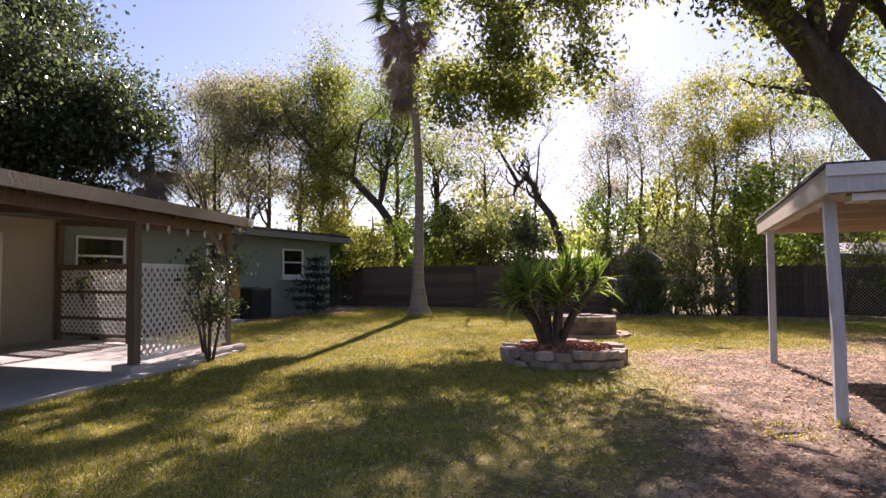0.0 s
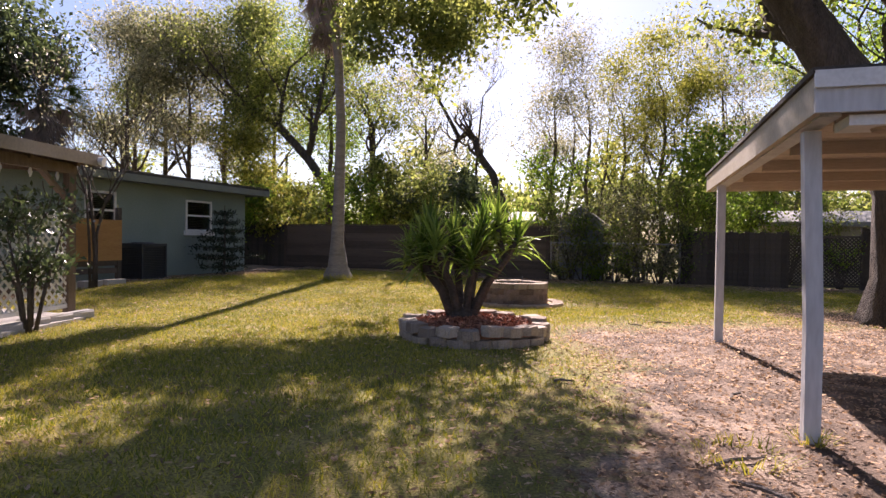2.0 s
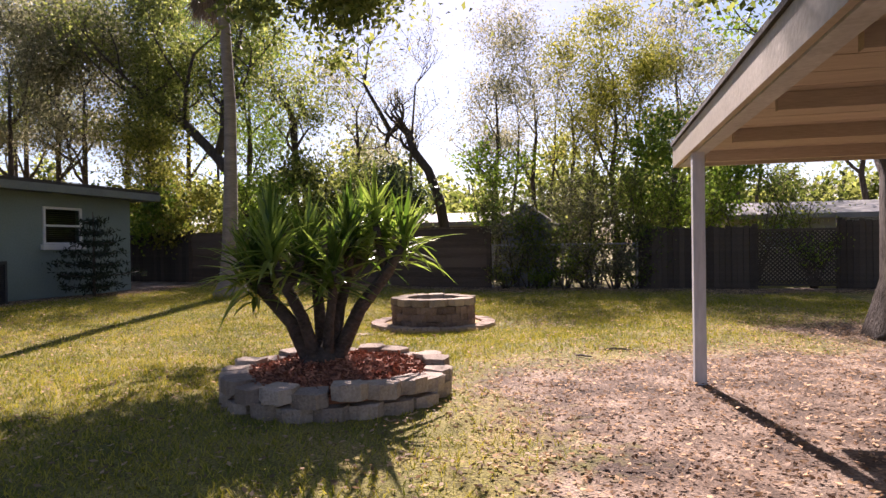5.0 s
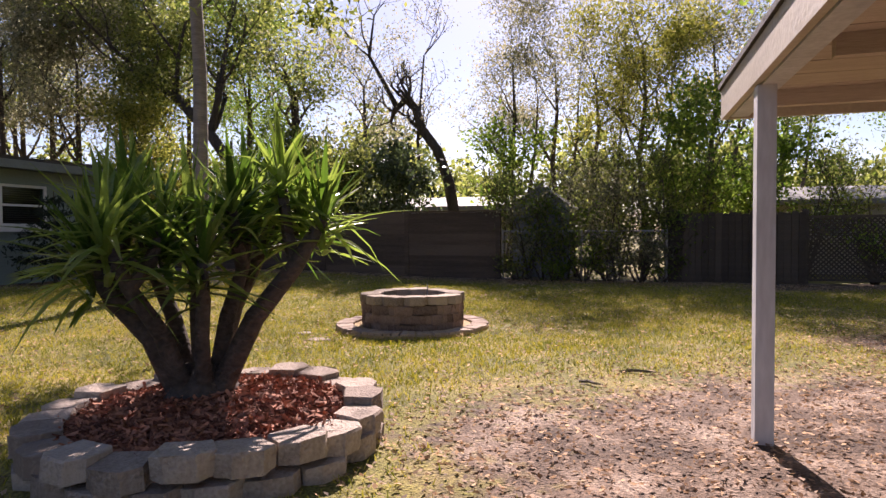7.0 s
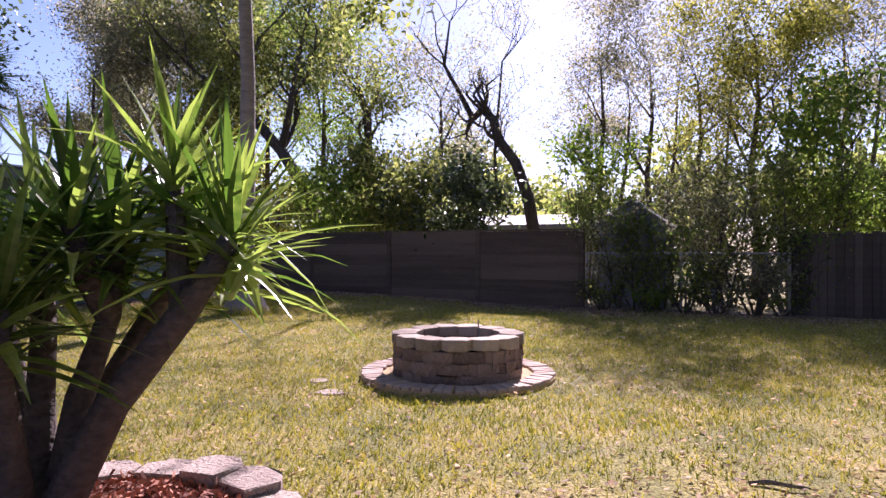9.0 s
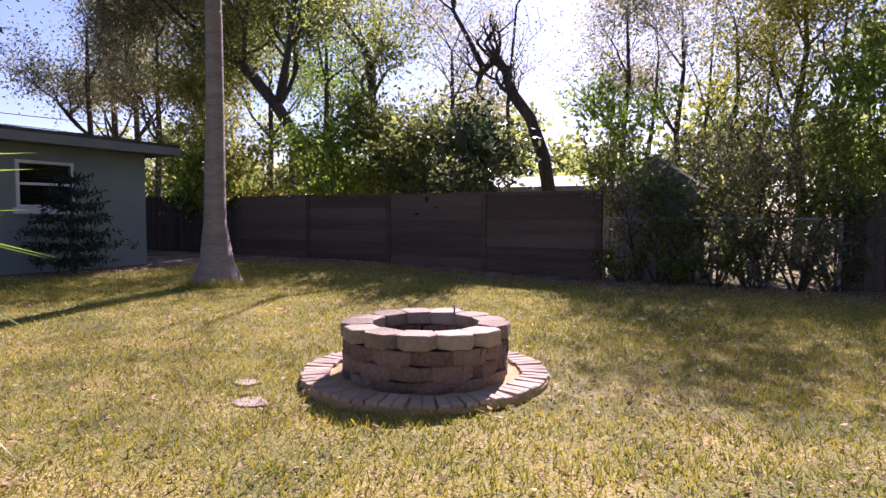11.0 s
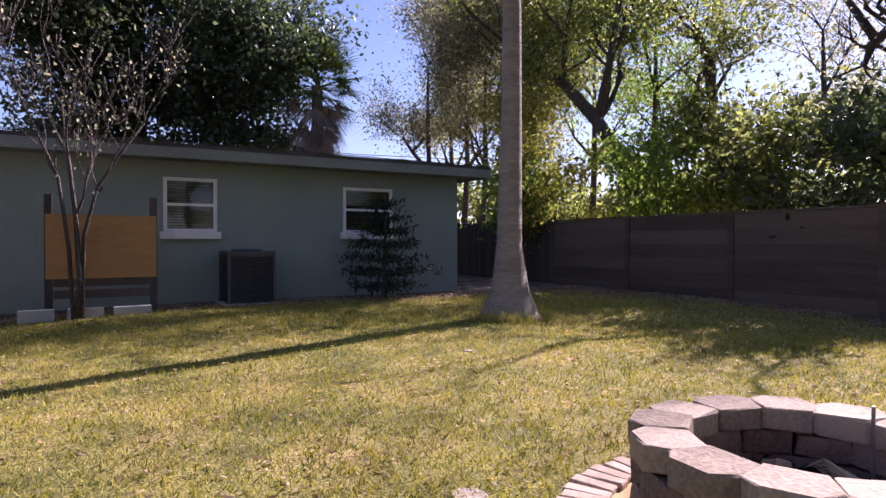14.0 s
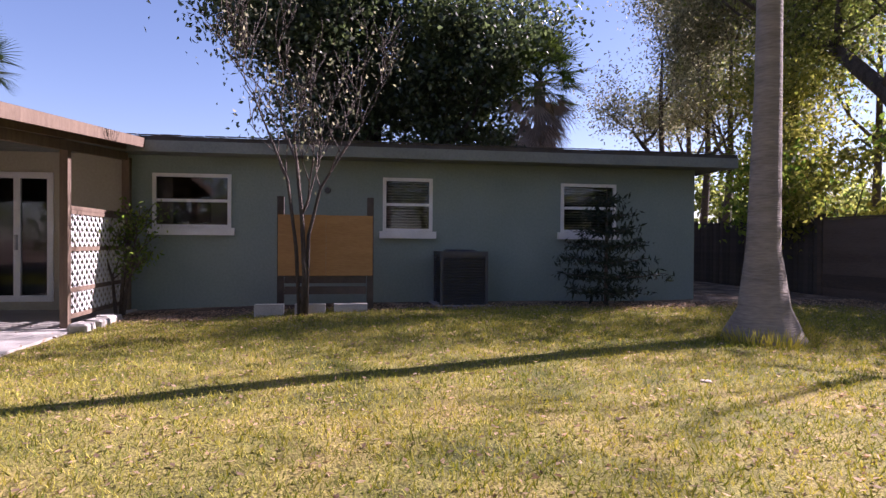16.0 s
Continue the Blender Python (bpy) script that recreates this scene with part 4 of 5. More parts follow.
def palm(name, x, y, trunk_pts, radii, crown_r, skirt, label, fronds=34, seed=1):
    t = thing(name, x, y, 0, label, "palm tree")
    rng = random.Random(seed)
    part("trunk", Build().tube(trunk_pts, radii, 14, 0.05, rng), M_PALMBARK, t, "grey ringed palm trunk", smooth=True)
    tx, ty, tz = trunk_pts[-1]
    live = [fan(230, 24, crown_r * 0.55, M_PALMLEAF, crown_r * 0.5, d).mesh("frond", M_PALMLEAF) for d in (0.15, 0.5)]
    dead = [fan(80, 12, crown_r * 0.62, M_DEADFROND, crown_r * 0.35, d).mesh("dead_frond", M_DEADFROND) for d in (0.1, 0.4)]
    for i in range(fronds):
        el = 85 - (95 if skirt > 2 else 120) * i / fronds + rng.uniform(-8, 8)
        part("frond", live[i % 2], M_PALMLEAF, t, at=pose(tx, ty, tz + 0.1 - 0.25 * i / fronds, 0, 0, i * 137.5) @ pose(0, 0, 0, rng.uniform(-30, 30), -el, 0))
    for i in range(int(skirt * 34)):
        u = rng.random()
        part("dead_frond", dead[i % 2], M_DEADFROND, t, at=pose(tx, ty, tz - 0.05 - u * skirt, 0, 0, i * 137.5) @ pose(0.06, 0, 0, rng.uniform(-50, 50), 44 + 38 * u + rng.uniform(-14, 10), 0))


palm("palm_tree", -8.9, 17.4, [(0, 0, 0.0), (0, 0, 0.22), (0, 0, 0.5), (-0.02, 0, 1.2), (0.03, 0, 3.0), (0.04, 0, 4.5), (-0.06, 0, 6.3), (-0.36, 0, 8.2), (-0.5, 0, 10.0)],
     [0.52, 0.42, 0.28, 0.18, 0.145, 0.13, 0.12, 0.115, 0.13], 1.6, 2.3, "tall fan palm with a brown skirt of dead fronds")
palm("palm_tree", -22.95, 19.3, [(0, 0, -0.1), (0, 0, 1), (0.05, 0, 3), (0.0, 0, 6.8)], [0.25, 0.2, 0.18, 0.2], 2.0, 1.7, "shorter fan palm with drooping brown fronds behind the house", 44, 2)
palm("palm_tree", -20.4, 2.7, [(0, 0, -0.1), (0, 0, 1), (0.05, 0, 3), (0.0, 0, 5.9)], [0.25, 0.2, 0.18, 0.2], 1.5, 0.5, "green fan palm behind the patio roof", 30, 3)


# ---- broadleaf trees ----
def grow(rng, start, direction, length, radius, depth, tips, limbs, spread=0.75, lift=0.15, kink=0.22, twigs=3):
    pts, rad = [Vector(start)], [radius]
    d = Vector(direction).normalized()
    steps = 4
    for i in range(steps):
        d = (d + Vector((rng.uniform(-1, 1), rng.uniform(-1, 1), rng.uniform(-0.6, 1))) * kink + Vector((0, 0, lift * 0.4))).normalized()
        pts.append(pts[-1] + d * length / steps)
        rad.append(radius * (1 - 0.5 * (i + 1) / steps))
    limbs.append((pts, rad))
    if depth <= 1:
        tips += pts[1:]
    if depth == 0:
        return
    for i in range(twigs):
        k = steps if i == 0 else rng.choice((2, 3, 4))
        a = rng.uniform(0, 2 * math.pi)
        side = Vector((math.cos(a), math.sin(a), rng.uniform(-0.1, 0.5)))
        grow(rng, pts[k], d * (1 - spread * 0.5) + side * spread, length * rng.uniform(0.55, 0.78), rad[k] * 0.72, depth - 1, tips, limbs, spread, lift, kink, twigs)


def tree(name, x, y, stems, leaf_mat, bark, label, leaves=9000, leaf=0.14, clump=0.6, depth=3, spread=0.8, lift=0.15, kink=0.22, twigs=3, seed=0, extra=(), droop=0.3, narrow=0.5, category="tree", group=""):
    """stems: polylines given as (points, radii, branch length). Foliage gathers in clumps on the outer twigs."""
    t = thing(name, x, y, rise(x, y) - 0.02, label, category, group)
    rng = random.Random(seed)
    nrg = np.random.default_rng(seed + 100)
    tips, limbs = [], []
    for j, (pts, radii, bl) in enumerate(stems):
        part("trunk" if j == 0 else "limb", Build().tube(pts, radii, 10, 0.12, rng), bark, t, smooth=True)
        n = len(pts)
        for i in range(max(1, n // 2), n):
            p, r = Vector(pts[i]), radii[i]
            d = (p - Vector(pts[i - 1])).normalized()
            for k in range(2 if i < n - 1 else 3):
                a = rng.uniform(0, 2 * math.pi)
                grow(rng, p, d * 0.6 + Vector((math.cos(a), math.sin(a), 0.3)) * (0.8 if i < n - 1 else 0.5), bl * rng.uniform(0.7, 1.1), r * 0.6, depth - 1, tips, limbs, spread, lift, kink, twigs)
    lb = Build()
    for pts, rad in limbs:
        lb.tube(pts, [max(q, 0.006) for q in rad], 5)
    tagged(part("branching", lb, bark, t, smooth=True), kind="stuff")
    if leaves:
        base = np.array([tuple(p) for p in tips] + [tuple(e[:3]) for e in extra])
        weight = np.array([rng.random() ** 1.5 + 0.15 for _ in tips] + [e[3] for e in extra])
        idx = nrg.choice(len(base), leaves, p=weight / weight.sum())
        c = base[idx] + nrg.normal(size=(leaves, 3)) * clump * np.array((1, 1, 0.7)) * nrg.uniform(0.3, 1.0, (leaves, 1))
        part("crown", quad_mesh("crown", leaf_quads(c, leaf, nrg, droop, narrow), leaf_mat), leaf_mat, t, "uneven leafy crown")
    return t


OAK = random.Random(15)
# oak beyond the carport, its limbs reaching over the lawn
tree("oak_tree", 3.45, 14.3,
     [([(0, 0, -0.2), (-0.02, 0, 0.15), (0, 0, 0.8), (-0.05, 0, 2.2), (-0.42, 0, 3.4), (-1.1, 0, 4.4), (-1.8, 0, 5.6), (-2.45, 0.1, 6.6), (-3.1, 0.2, 7.5), (-4.6, 0.4, 8.8)], [0.85, 0.64, 0.5, 0.45, 0.43, 0.4, 0.35, 0.3, 0.24, 0.14], 2.6),
      ([(0.05, 0, 2.6), (0.2, 0.1, 3.8), (0.15, 0.1, 5.0), (-0.4, 0.3, 6.8), (-0.9, -0.4, 8.8)], [0.42, 0.36, 0.3, 0.22, 0.13], 2.6),
      ([(0.15, 0.1, 2.0), (0.7, 0.2, 3.0), (1.5, 0.0, 4.4), (2.3, -0.6, 6.4), (2.8, -1.4, 8.2)], [0.4, 0.34, 0.27, 0.2, 0.12], 2.6),
      ([(-3.3, 0.2, 7.7), (-5.2, 0.8, 8.9), (-7.0, 1.3, 9.3), (-8.5, 1.8, 8.7), (-9.4, 2.2, 7.5)], [0.14, 0.11, 0.09, 0.06, 0.03], 1.7)],
     M_LEAFOLIVE, M_BARK, "large spreading oak with heavy forked limbs", leaves=95000, leaf=0.16, clump=0.55, depth=3, seed=3, lift=0.05,
     # high leaf clumps added out of view to cast shade on the near lawn
     extra=[(OAK.uniform(-10.3, -6.6), OAK.uniform(0.0, 3.4), OAK.uniform(5.4, 8.8), 3.6) for _ in range(24)] + [(OAK.uniform(-11.0, 4.0), OAK.uniform(-4.5, 3.0), OAK.uniform(8.2, 11.5), 3.0) for _ in range(34)] + [(OAK.uniform(-10.4, -3.4), OAK.uniform(-0.6, 4.6), OAK.uniform(9.2, 10.8), 5.5) for _ in range(28)])

# dark magnolia behind the house
tree("magnolia_tree", -25.2, 13.6, [([(0, 0, -0.1), (0, 0, 2), (0.1, 0.1, 4.5), (0, 0.2, 7.0), (0, 0, 9.5)], [0.4, 0.34, 0.28, 0.2, 0.1], 3.6),
                                    ([(0, 0.2, 1.5), (0.4, -1.3, 3.6), (0.6, -2.0, 5.2)], [0.22, 0.16, 0.1], 3.0), ([(0, 0.2, 1.5), (0.4, 2.0, 3.8), (0.6, 3.2, 5.6)], [0.22, 0.16, 0.1], 3.0)],
     M_LEAFDARK, M_BARK, "broad dark glossy magnolia behind the house", leaves=95000, leaf=0.2, clump=0.85, seed=8, lift=0.1, narrow=0.55,
     extra=[(OAK.uniform(-1.0, 1.6), OAK.uniform(-3.4, 5.4), OAK.uniform(3.0, 8.0), 3.0) for _ in range(70)] + [(OAK.uniform(-1.0, 1.6), OAK.uniform(-1.8, 4.2), OAK.uniform(8.0, 12.0), 3.0) for _ in range(44)])
# leaning tree behind the corner of the fence
tree("leaning_tree", -12.9, 24.5, [([(0, 0, -0.1), (0, 0, 1.8), (-0.4, 0, 3.1), (-1.5, 0, 4.5), (-3.0, 0.1, 5.9), (-4.7, 0.2, 6.9), (-5.7, 0.3, 7.3)], [0.25, 0.22, 0.2, 0.18, 0.16, 0.12, 0.08], 2.8),
                                   ([(-1.5, 0, 4.5), (-1.2, 0.2, 6.2), (-0.9, 0.3, 8.2)], [0.14, 0.1, 0.06], 2.4)],
     M_LEAFOLIVE, M_BARK, "dark leaning tree with a broad olive crown", leaves=17000, leaf=0.14, clump=0.75, seed=12,
     extra=[(OAK.uniform(-4.6, 2.2), OAK.uniform(-1.2, 2.5), OAK.uniform(6.0, 9.6), 8.0) for _ in range(24)])
for k, (x, y, h, mt, n, s) in enumerate(((-24.6, 24.6, 9.4, M_LEAFGREY, 12000, 121), (-21.8, 25.6, 8.8, M_LEAFGREY, 12000, 122), (-17.99, 24.94, 9.5, M_LEAFOLIVE, 13000, 21), (-20.56, 26.61, 8.5, M_LEAFGREY, 9000, 22), (-15.37, 27.77, 9.0, M_LEAFGREEN, 12000, 23),
                                        (-23.37, 25.75, 9.5, M_LEAFGREY, 11000, 26), (-26.51, 26.89, 10.0, M_LEAFOLIVE, 12000, 27), (-19.55, 29.22, 10.0, M_LEAFGREEN, 12000, 28), (-29.17, 28.53, 10.0, M_LEAFGREY, 9000, 29), (-16.66, 23.49, 4.5, M_LEAFGOLD, 6000, 24), (-11.38, 29.93, 8.0, M_LEAFGREY, 4000, 25))):
    h *= 0.9
    tree("broadleaf_tree", x, y, [([(0, 0, -0.1), (0.1, 0, h * 0.25), (0.0, 0.2, h * 0.5), (0.2, 0, h * 0.75), (0.1, 0.1, h)], [0.17, 0.14, 0.11, 0.08, 0.04], h * 0.26)], mt, M_BARK,
         "slender broadleaf tree rising beyond the fence", leaves=int(n * 1.2), leaf=0.13, clump=0.7, seed=s, group="trees beyond the fence")
# pollarded tree
tree("pollard_tree", -12.67, 27.0, [([(0, 0, -0.1), (0.05, 0, 2.5), (0.0, 0.1, 5.0), (0.0, 0, 6.2)], [0.18, 0.15, 0.13, 0.16], 1.4)], M_LEAFGREY, M_BARK,
     "bare pollarded tree with stubby twigs", leaves=900, leaf=0.13, clump=0.3, depth=3, kink=0.4, seed=31)
# bent tree with an arching trunk
tree("bent_tree", -6.4, 26.8, [([(0.1, 0, -0.1), (0, 0, 1.85), (-0.2, 0, 2.96), (-0.6, 0, 4.05), (-1.17, 0, 4.8), (-1.37, 0, 5.5), (-1.75, 0, 5.8), (-2.15, 0, 5.5), (-2.3, 0, 5.1)], [0.21, 0.19, 0.18, 0.17, 0.16, 0.15, 0.13, 0.1, 0.05], 0.9),
                               ([(-2.05, 0, 5.55), (-2.6, 0.1, 6.5), (-3.2, 0.2, 7.5), (-3.0, 0.2, 8.9)], [0.1, 0.08, 0.06, 0.03], 1.9),
                               ([(-1.2, 0, 2.6), (-1.35, 0.1, 4.4), (-1.1, 0.1, 7.3)], [0.06, 0.05, 0.03], 1.4)],
     M_LEAFGREY, M_BARK, "nearly bare tree with a hooked arching trunk", leaves=2200, leaf=0.1, clump=0.4, kink=0.35, seed=33)
# airy trees behind the chain link
for k, (x, y, h, mt, n, s) in enumerate(((-4.83, 28.76, 8.6, M_LEAFGREY, 8000, 41), (-3.58, 30.55, 9.4, M_LEAFGREY, 8000, 42), (-1.98, 29.55, 8.0, M_LEAFGOLD, 9000, 43), (-0.40, 27.74, 8.8, M_LEAFGOLD, 14000, 44),
                                        (1.88, 29.71, 9.2, M_LEAFGREY, 9000, 45), (4.41, 31.75, 8.5, M_LEAFOLIVE, 9000, 46), (8.32, 30.45, 9.0, M_LEAFGREEN, 9000, 47), (11.43, 28.77, 9.5, M_LEAFOLIVE, 9000, 48))):
    h *= 0.82
    tree("airy_tree", x, y, [([(0, 0, -0.1), (0.1, 0, h * 0.25), (-0.1, 0.2, h * 0.5), (0.1, 0, h * 0.75), (0.0, 0.1, h)], [0.14, 0.12, 0.09, 0.06, 0.03], h * 0.24),
                             ([(0, 0, 0.5), (0.5, 0.1, h * 0.3), (0.8, 0.2, h * 0.6), (0.9, 0.1, h * 0.85)], [0.09, 0.08, 0.05, 0.025], h * 0.2)], mt, M_BARK,
         "thin airy tree with sparse autumn leaves", leaves=int(n * 1.05), leaf=0.11, clump=0.6, seed=s, group="trees behind the chain link", kink=0.25)
# second trunk by the right-hand fence
tree("shade_tree", 5.6, 20.6, [([(0, 0, -0.1), (0, 0, 1.5), (-0.1, 0, 3.0), (-0.5, 0, 5.0), (-0.3, 0, 7.5)], [0.3, 0.24, 0.2, 0.15, 0.08], 2.8), ([(0, 0, 1.8), (0.8, 0.2, 4.0), (1.4, 0.2, 6.5)], [0.18, 0.13, 0.07], 2.4)],
     M_LEAFGREEN, M_BARK, "dark-trunked shade tree near the fence", leaves=12000, leaf=0.14, clump=0.6, seed=51)


def shrub(name, x, y, h, w, mt, n, label, leaf=0.12, seed=0, bark=None, group="shrubs along the fence"):
    rng = random.Random(seed)
    stems = []
    for i in range(5):
        a = rng.uniform(0, 2 * math.pi)
        stems.append(([(0.05 * math.cos(a), 0.05 * math.sin(a), -0.05), (w * 0.25 * math.cos(a), w * 0.25 * math.sin(a), h * 0.4), (w * 0.5 * math.cos(a), w * 0.5 * math.sin(a), h * rng.uniform(0.6, 0.9))], [0.03, 0.022, 0.012], h * 0.3))
    tree(name, x, y, stems, mt, bark or M_BARK, label, leaves=n, leaf=leaf, clump=0.22 * w, depth=2, seed=seed, category="shrub", group=group, lift=0.05)


for k, (x, y, h, w, mt, n) in enumerate(((0.9, 24.4, 4.7, 1.5, M_LEAFLIME, 3600), (-11.41, 23.01, 3.5, 1.8, M_LEAFLIME, 4500), (-9.88, 23.05, 3.7, 2.2, M_LEAFOLIVE, 6000), (-8.37, 23.09, 3.3, 2.2, M_LEAFDARK, 7000), (-14.83, 22.70, 2.8, 1.6, M_LEAFGOLD, 3500),
                                        (-16.25, 22.73, 3.2, 2.0, M_LEAFLIME, 5000), (-4.41, 24.58, 4.2, 1.2, M_LEAFLIME, 2600), (1.95, 24.84, 4.0, 1.8, M_LEAFLIME, 4500), (-10.83, 24.88, 4.0, 2.0, M_LEAFOLIVE, 5000))):
    shrub("tall_shrub", x, y + 0.8, h * 0.92, w, mt, int(n * 0.7), "leafy shrub showing over the fence", 0.17, 60 + k, group="tall shrubs over the fence")
for k, (x, y, h, w, mt, n) in enumerate(((-3.20, 23.20, 1.6, 1.3, M_LEAFGREY, 3200), (-2.23, 23.17, 1.9, 1.3, M_LEAFGREEN, 3600), (-1.27, 23.47, 2.2, 1.4, M_LEAFGREY, 3800), (-0.37, 23.35, 2.0, 1.3, M_LEAFOLIVE, 3600),
                                        (0.21, 23.92, 2.8, 1.6, M_LEAFOLIVE, 4600), (-1.71, 22.51, 0.8, 0.9, M_LEAFGREEN, 1600), (-0.43, 22.61, 0.9, 1.0, M_LEAFGREY, 1700), (4.67, 23.36, 1.3, 1.0, M_LEAFLIME, 1500), (3.45, 24.44, 2.6, 1.6, M_LEAFGREEN, 3500),
                                        (9.10, 23.95, 2.2, 1.8, M_LEAFGREEN, 3500), (-3.34, 24.08, 2.4, 1.6, M_LEAFOLIVE, 4500), (-2.09, 24.17, 2.6, 1.7, M_LEAFGREY, 4500), (-0.83, 24.59, 2.9, 1.8, M_LEAFOLIVE, 5000), (0.67, 24.97, 3.0, 1.8, M_LEAFGREEN, 5000), (-1.58, 25.62, 3.0, 2.0, M_LEAFOLIVE, 5000), (-2.80, 22.97, 1.2, 1.2, M_LEAFOLIVE, 2600), (-0.96, 23.18, 1.3, 1.2, M_LEAFOLIVE, 2600), (0.14, 23.26, 1.5, 1.2, M_LEAFGREEN, 2600), (5.24, 25.25, 3.2, 2.0, M_LEAFOLIVE, 5000), (-3.35, 22.45, 0.5, 0.9, M_LEAFOLIVE, 1100), (-2.49, 22.52, 0.45, 0.9, M_LEAFGREEN, 1100), (-1.14, 22.75, 0.5, 0.9, M_LEAFOLIVE, 1100), (0.06, 22.84, 0.5, 0.9, M_LEAFGREEN, 1100))):
    shrub("fence_shrub", x, y, h, w, mt, int(n * 0.42), "tangled weedy shrub growing through the chain link", 0.09, 80 + k)
shrub("camellia_shrub", -8.1, 7.95, 1.5, 0.7, M_LEAFDARK, 1500, "thin dark-leaved shrub before the white lattice", 0.09, 97, group="")
shrub("climbing_vine", -12.6, 9.25, 1.5, 0.5, M_LEAFGREEN, 900, "green leafy vine climbing the lattice", 0.08, 98, group="")

# ---- bare multi-stemmed tree and young conifer by the house ----
tree("bare_ornamental_tree", -11.8, 12.05, [([(0, 0, -0.05), (0.02, 0.03, 0.6), (0, -0.02, 1.5), (-0.03, -0.1, 2.3), (-0.1, -0.35, 2.9)], [0.045, 0.04, 0.032, 0.026, 0.014], 1.15),
                                            ([(0.03, 0.05, 0), (0, 0.08, 1.2), (0.05, 0.25, 1.9), (0.05, 0.55, 2.4), (0.1, 0.85, 2.85)], [0.032, 0.028, 0.022, 0.018, 0.01], 0.8),
                                            ([(-0.03, -0.05, 0), (0, -0.1, 1.0), (0.05, -0.22, 2.0), (0.0, -0.7, 3.2)], [0.03, 0.028, 0.022, 0.01], 1.0)],
     M_LEAFGREY, M_BARK, "bare multi-stemmed ornamental tree with a few withered leaves", leaves=520, leaf=0.07, clump=0.22, depth=3, kink=0.25, seed=71, lift=0.3, spread=0.6)


def conifer(x, y, h):
    t = thing("young_conifer", x, y, rise(x, y), "small dark conifer with tiered flat branches", "conifer")
    part("trunk", Build().tube([(0, 0, -0.05), (0.01, 0, h * 0.5), (0, 0, h)], [0.04, 0.03, 0.008], 7), M_BARK, t)
    rng = np.random.default_rng(9)
    for k in range(7):
        z = 0.2 + k * (h - 0.3) / 6.6
        reach = (0.75, 0.95, 0.85, 0.8, 0.6, 0.42, 0.25)[k]
        quads, b = [], Build()
        for i in range(5):
            a = i * math.pi / 2.5 + k * 0.7 + rng.uniform(-0.2, 0.2)
            L = reach * rng.uniform(0.7, 1.1)
            d = np.array((math.cos(a), math.sin(a), 0.10))
            b.tube([(0, 0, z), tuple(d * L * 0.6 + (0, 0, z)), tuple(d * L + (0, 0, z + 0.03))], [0.014, 0.01, 0.004], 4)
            n = int(95 * L + 20)
            s = rng.random(n) ** 0.7
            c = d[None, :] * (L * s)[:, None] + np.array((0, 0, z)) + rng.normal(size=(n, 3)) * (0.1, 0.1, 0.03)
            quads.append(leaf_quads(c, 0.13, rng, 0.1, 0.25))
        br = part("branch_tier", b, M_BARK, t)
        part("needles", quad_mesh("needles", np.concatenate(quads), M_NEEDLE), M_NEEDLE, br, "dark green needles")


conifer(-12.55, 17.12, 2.05)

# ---- woods on all sides, to close the view ----
rng = np.random.default_rng(77)
for name, n, spots in (("far_woods", 60000, [(x, 46 + 4 * math.sin(x), 5.6 + 1.6 * math.sin(x * 1.7)) for x in range(-44, 46, 3)]),
                       ("far_woods", 30000, [(-46 + 3 * math.sin(y), y, 6 + 1.5 * math.sin(y * 1.3)) for y in range(-20, 50, 4)]),
                       ("far_woods", 14000, [(30 + 3 * math.sin(y), y, 9) for y in range(-20, 50, 4)]),
                       ("far_woods", 14000, [(x, -26, 8) for x in range(-40, 34, 4)])):
    cs, trunks = [], Build()
    for (x, y, h) in spots:
        trunks.tube([(x, y, -0.2), (x + 0.2, y, h * 0.5), (x, y, h)], [0.25, 0.2, 0.06], 6)
        m = n // len(spots)
        u = rng.normal(size=(m, 3))
        u /= np.linalg.norm(u, axis=1)[:, None]
        lumps = np.array((x, y, h * 0.62)) + rng.normal(size=(9, 3)) * (1.7, 1.7, h * 0.22)
        c = lumps[rng.integers(0, 9, m)] + u * rng.random((m, 1)) ** 0.5 * (1.6, 1.6, 1.5)
        cs.append(c)
    c = np.concatenate(cs)
    c = c[c[:, 2] > 0.3]
    w = new(name, quad_mesh("far_woods", leaf_quads(c, 0.42, rng, 0.2, 0.6), M_LEAFOLIVE))
    tagged(w, "distant line of mixed green trees", "woods", kind="stuff")
    part("trunks", trunks, M_BARK, w)

# overhead wires beyond the house
wire = thing("overhead_wire", -30, 0, 0, "thin dark overhead power line beyond the house", "power line")
for i, y in enumerate((-14.0, 46.0)):
    part("pole", Build().tube([(0, y, 0), (0, y, 8.2)], [0.14, 0.1], 8), M_BARK, wire)
part("cable", Build().tube([(0, -14 + 3 * i, 7.6 - 1.0 * math.sin(math.pi * i / 20) - 1.1) for i in range(21)], [0.018] * 21, 5), M_AC, wire)


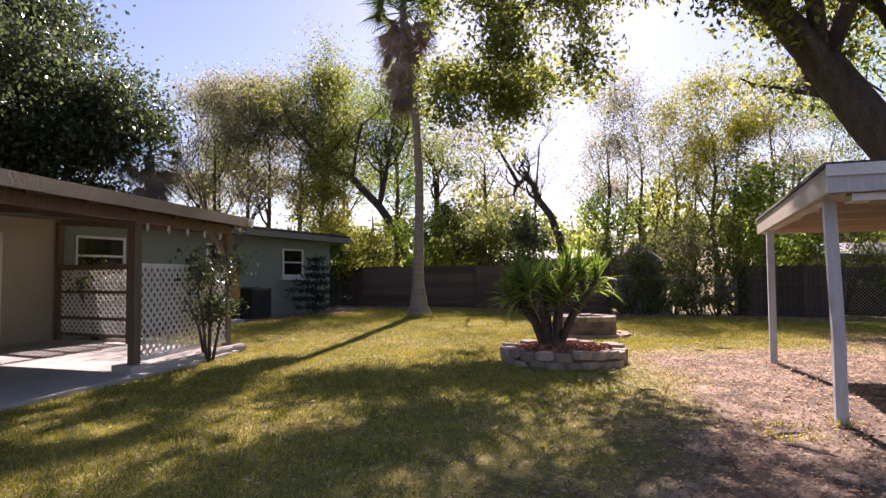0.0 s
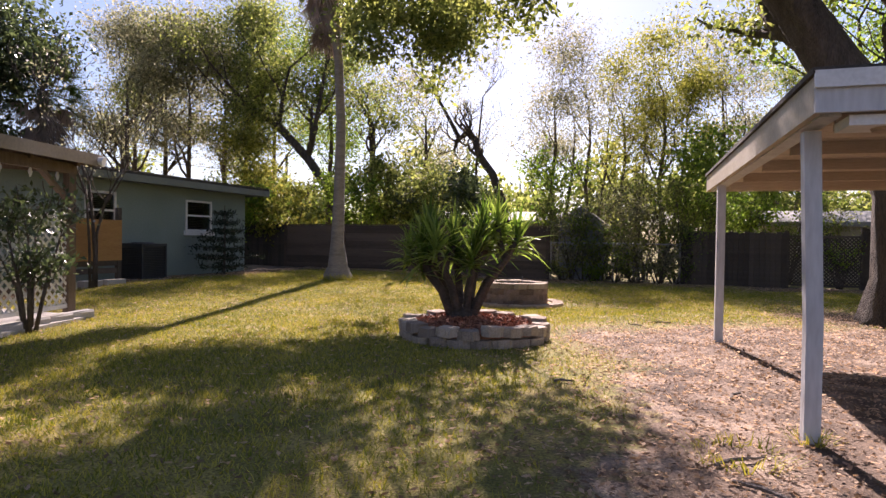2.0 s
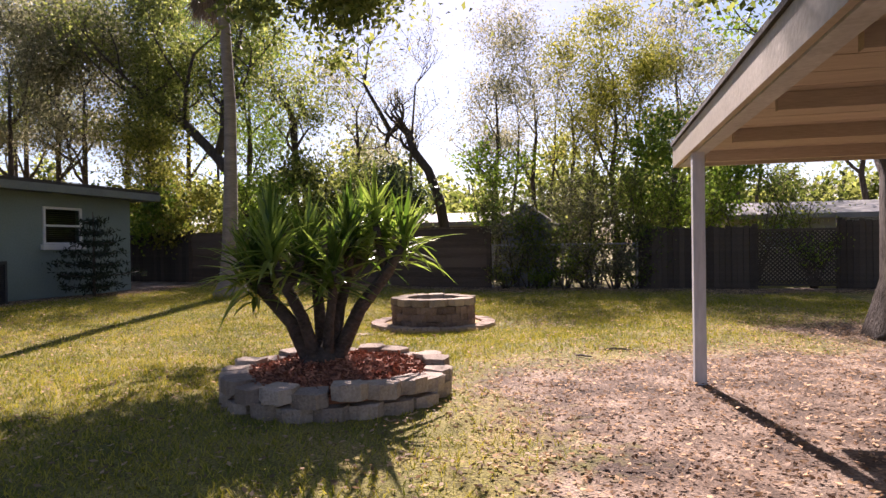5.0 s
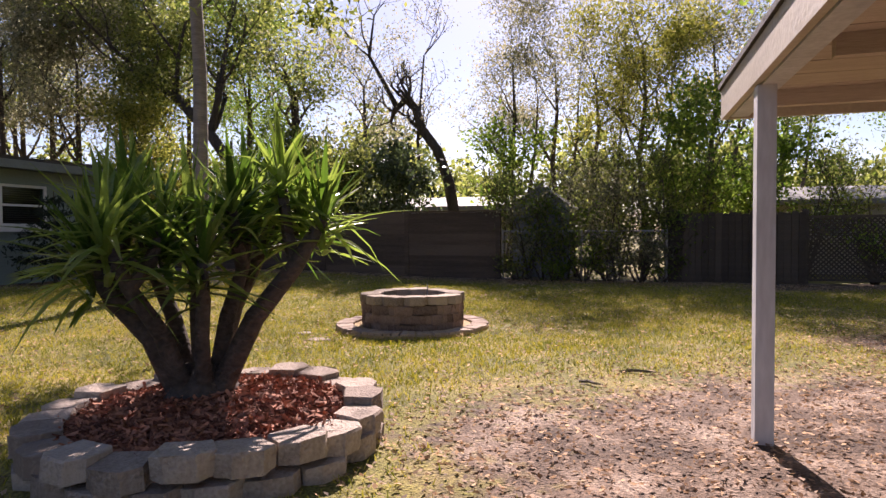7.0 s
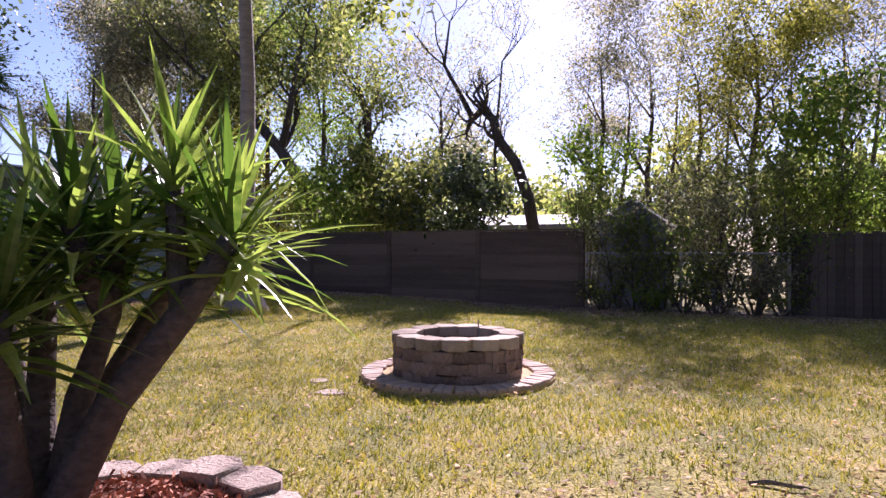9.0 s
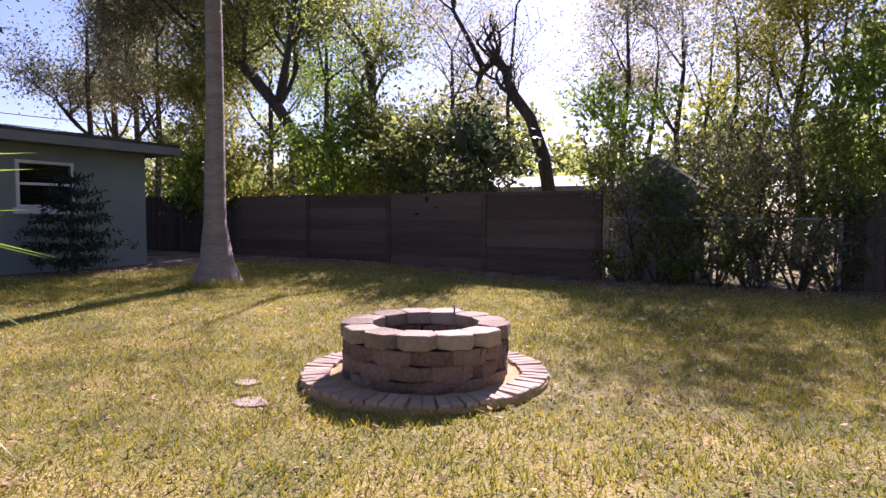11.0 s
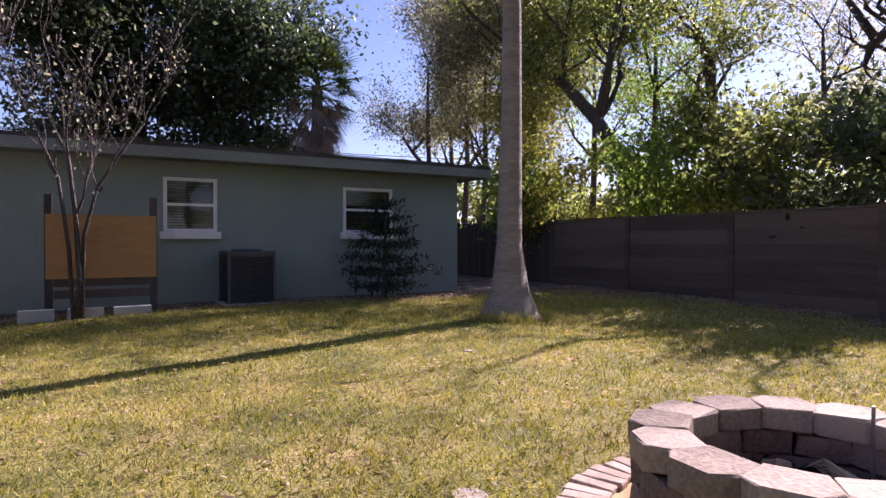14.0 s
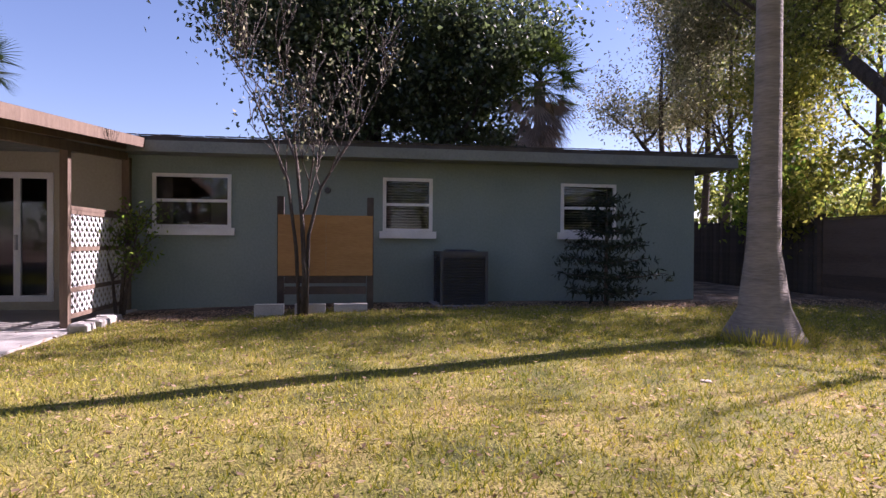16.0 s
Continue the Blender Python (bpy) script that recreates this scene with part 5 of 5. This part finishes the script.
# ---- turf, fallen leaves, twigs ----
def turf():
    rng = np.random.default_rng(21)
    n = 620000
    x = rng.uniform(-12.9, 4.5, n)
    y = 1.0 + 21.6 * rng.random(n) ** 1.1
    keep, zs = np.zeros(n, bool), np.zeros(n)
    grid = {}
    dice = rng.random(n)
    for i in range(n):
        k = (int(x[i] * 5), int(y[i] * 5))
        if k not in grid:
            gx, gy = k[0] / 5, k[1] / 5
            grid[k] = (bare_amount(gx, gy), rise(gx, gy), noise.noise((gx * 1.6, gy * 1.6, 3.0)))
        b, z, p = grid[k]
        keep[i] = dice[i] > 0.45 + b * 1.0 - 0.35 * p
        zs[i] = z
    keep &= np.hypot(x - PITX, y - PITY) > 1.02
    keep &= np.hypot(x - BX, y - BY) > BR + 0.05
    keep &= ~((x < np.interp(y, [-1, 4.5, 6.9, 9.3], [-6.9, -7.3, -7.75, -8.5])) & (y < 9.3))
    x, y, zs = x[keep], y[keep], zs[keep]
    n = len(x)
    h = rng.uniform(0.018, 0.05, n)
    a = rng.uniform(0, 2 * np.pi, n)
    lean = rng.normal(size=(n, 2)) * 0.022
    w = rng.uniform(0.003, 0.006, n)
    base = np.stack([x, y, zs - 0.004], 1)
    side = np.stack([np.cos(a) * w, np.sin(a) * w, np.zeros(n)], 1)
    top = base + np.stack([lean[:, 0], lean[:, 1], h], 1)
    q = np.stack([base - side, base + side, top + side * 0.35, top - side * 0.35], 1)
    g = new("lawn_grass", quad_mesh("lawn_grass", q, M_GRASS))
    tagged(g, "short yellow-green lawn grass, thin in places", "grass", kind="stuff")


turf()


def tuft(x, y, n, reach, h, seed, label):
    """A clump of taller uncut grass."""
    rng = np.random.default_rng(seed)
    a, r = rng.uniform(0, 2 * np.pi, n), reach * (0.55 + 0.45 * rng.random(n))
    px, py = r * np.cos(a), r * np.sin(a)
    pz = np.array([rise(x + u, y + v) for u, v in zip(px, py)]) - 0.01
    base = np.stack([px, py, pz], 1)
    side = np.stack([-np.sin(a), np.cos(a), np.zeros(n)], 1) * 0.006
    tip = base + np.stack([rng.normal(size=n) * 0.05 + np.cos(a) * 0.05, rng.normal(size=n) * 0.05 + np.sin(a) * 0.05, h * rng.uniform(0.4, 1.0, n)], 1)
    t = thing("grass_tuft", x, y, 0, label, "grass", "uncut grass tufts")
    tagged(part("blade_clump", quad_mesh("blade_clump", np.stack([base - side, base + side, tip + side * 0.2, tip - side * 0.2], 1), M_GRASS), M_GRASS, t), kind="stuff")


tuft(-8.9, 17.4, 700, 0.62, 0.2, 41, "uncut grass tufts round the palm's foot")
tuft(0.58, 6.87, 60, 0.12, 0.11, 42, "thin grass tuft at the carport post")
tuft(0.1, 6.4, 140, 0.3, 0.1, 43, "thin weeds on bare soil near the carport")


def litter():
    rng = np.random.default_rng(22)
    n = 190000
    x = rng.uniform(-13, 6.5, n)
    y = rng.uniform(0.6, 22.5, n)
    b = np.array([bare_amount(u, v) for u, v in zip(x, y)])
    k = rng.random(n) < np.clip(0.36 + b * 1.1, 0.2, 1.0)
    k &= (np.hypot(x - PITX, y - PITY) > 0.72) & (np.hypot(x - BX, y - BY) > BR + 0.02)
    x, y = x[k], y[k]
    z = np.array([rise(u, v) for u, v in zip(x, y)]) + rng.uniform(0.006, 0.022, len(x))
    c = np.stack([x, y, z], 1)
    q = leaf_quads(c, 0.052, rng, 0, 0.5)
    q[:, :, 2] = c[:, None, 2] + (q[:, :, 2] - c[:, None, 2]) * 0.42 + 0.006
    g = new("fallen_leaves", quad_mesh("fallen_leaves", q, M_LITTER))
    tagged(g, "scattered dry brown fallen leaves", "leaf litter", kind="stuff")


litter()
rngt = random.Random(6)
for (x, y, L, a) in ((-0.34, 12.67, 0.3, 10), (-0.7, 12.1, 0.2, -20), (0.1, 6.3, 0.4, 40), (0.2, 5.8, 0.45, -35), (0.25, 8.0, 0.3, 70), (-1.2, 8.0, 0.2, 15)):
    tw = thing("fallen_twig", x, y, rise(x, y) + 0.015, "dry grey-brown twig lying on the ground", "twig", "fallen twigs", turn=a)
    part("twig", Build().tube([(-L / 2, 0, 0), (-L / 6, 0.02, 0.008), (L / 5, -0.015, 0.01), (L / 2, 0.01, 0)], [0.012, 0.014, 0.01, 0.005], 6, 0.2), M_PALEBARK, tw)
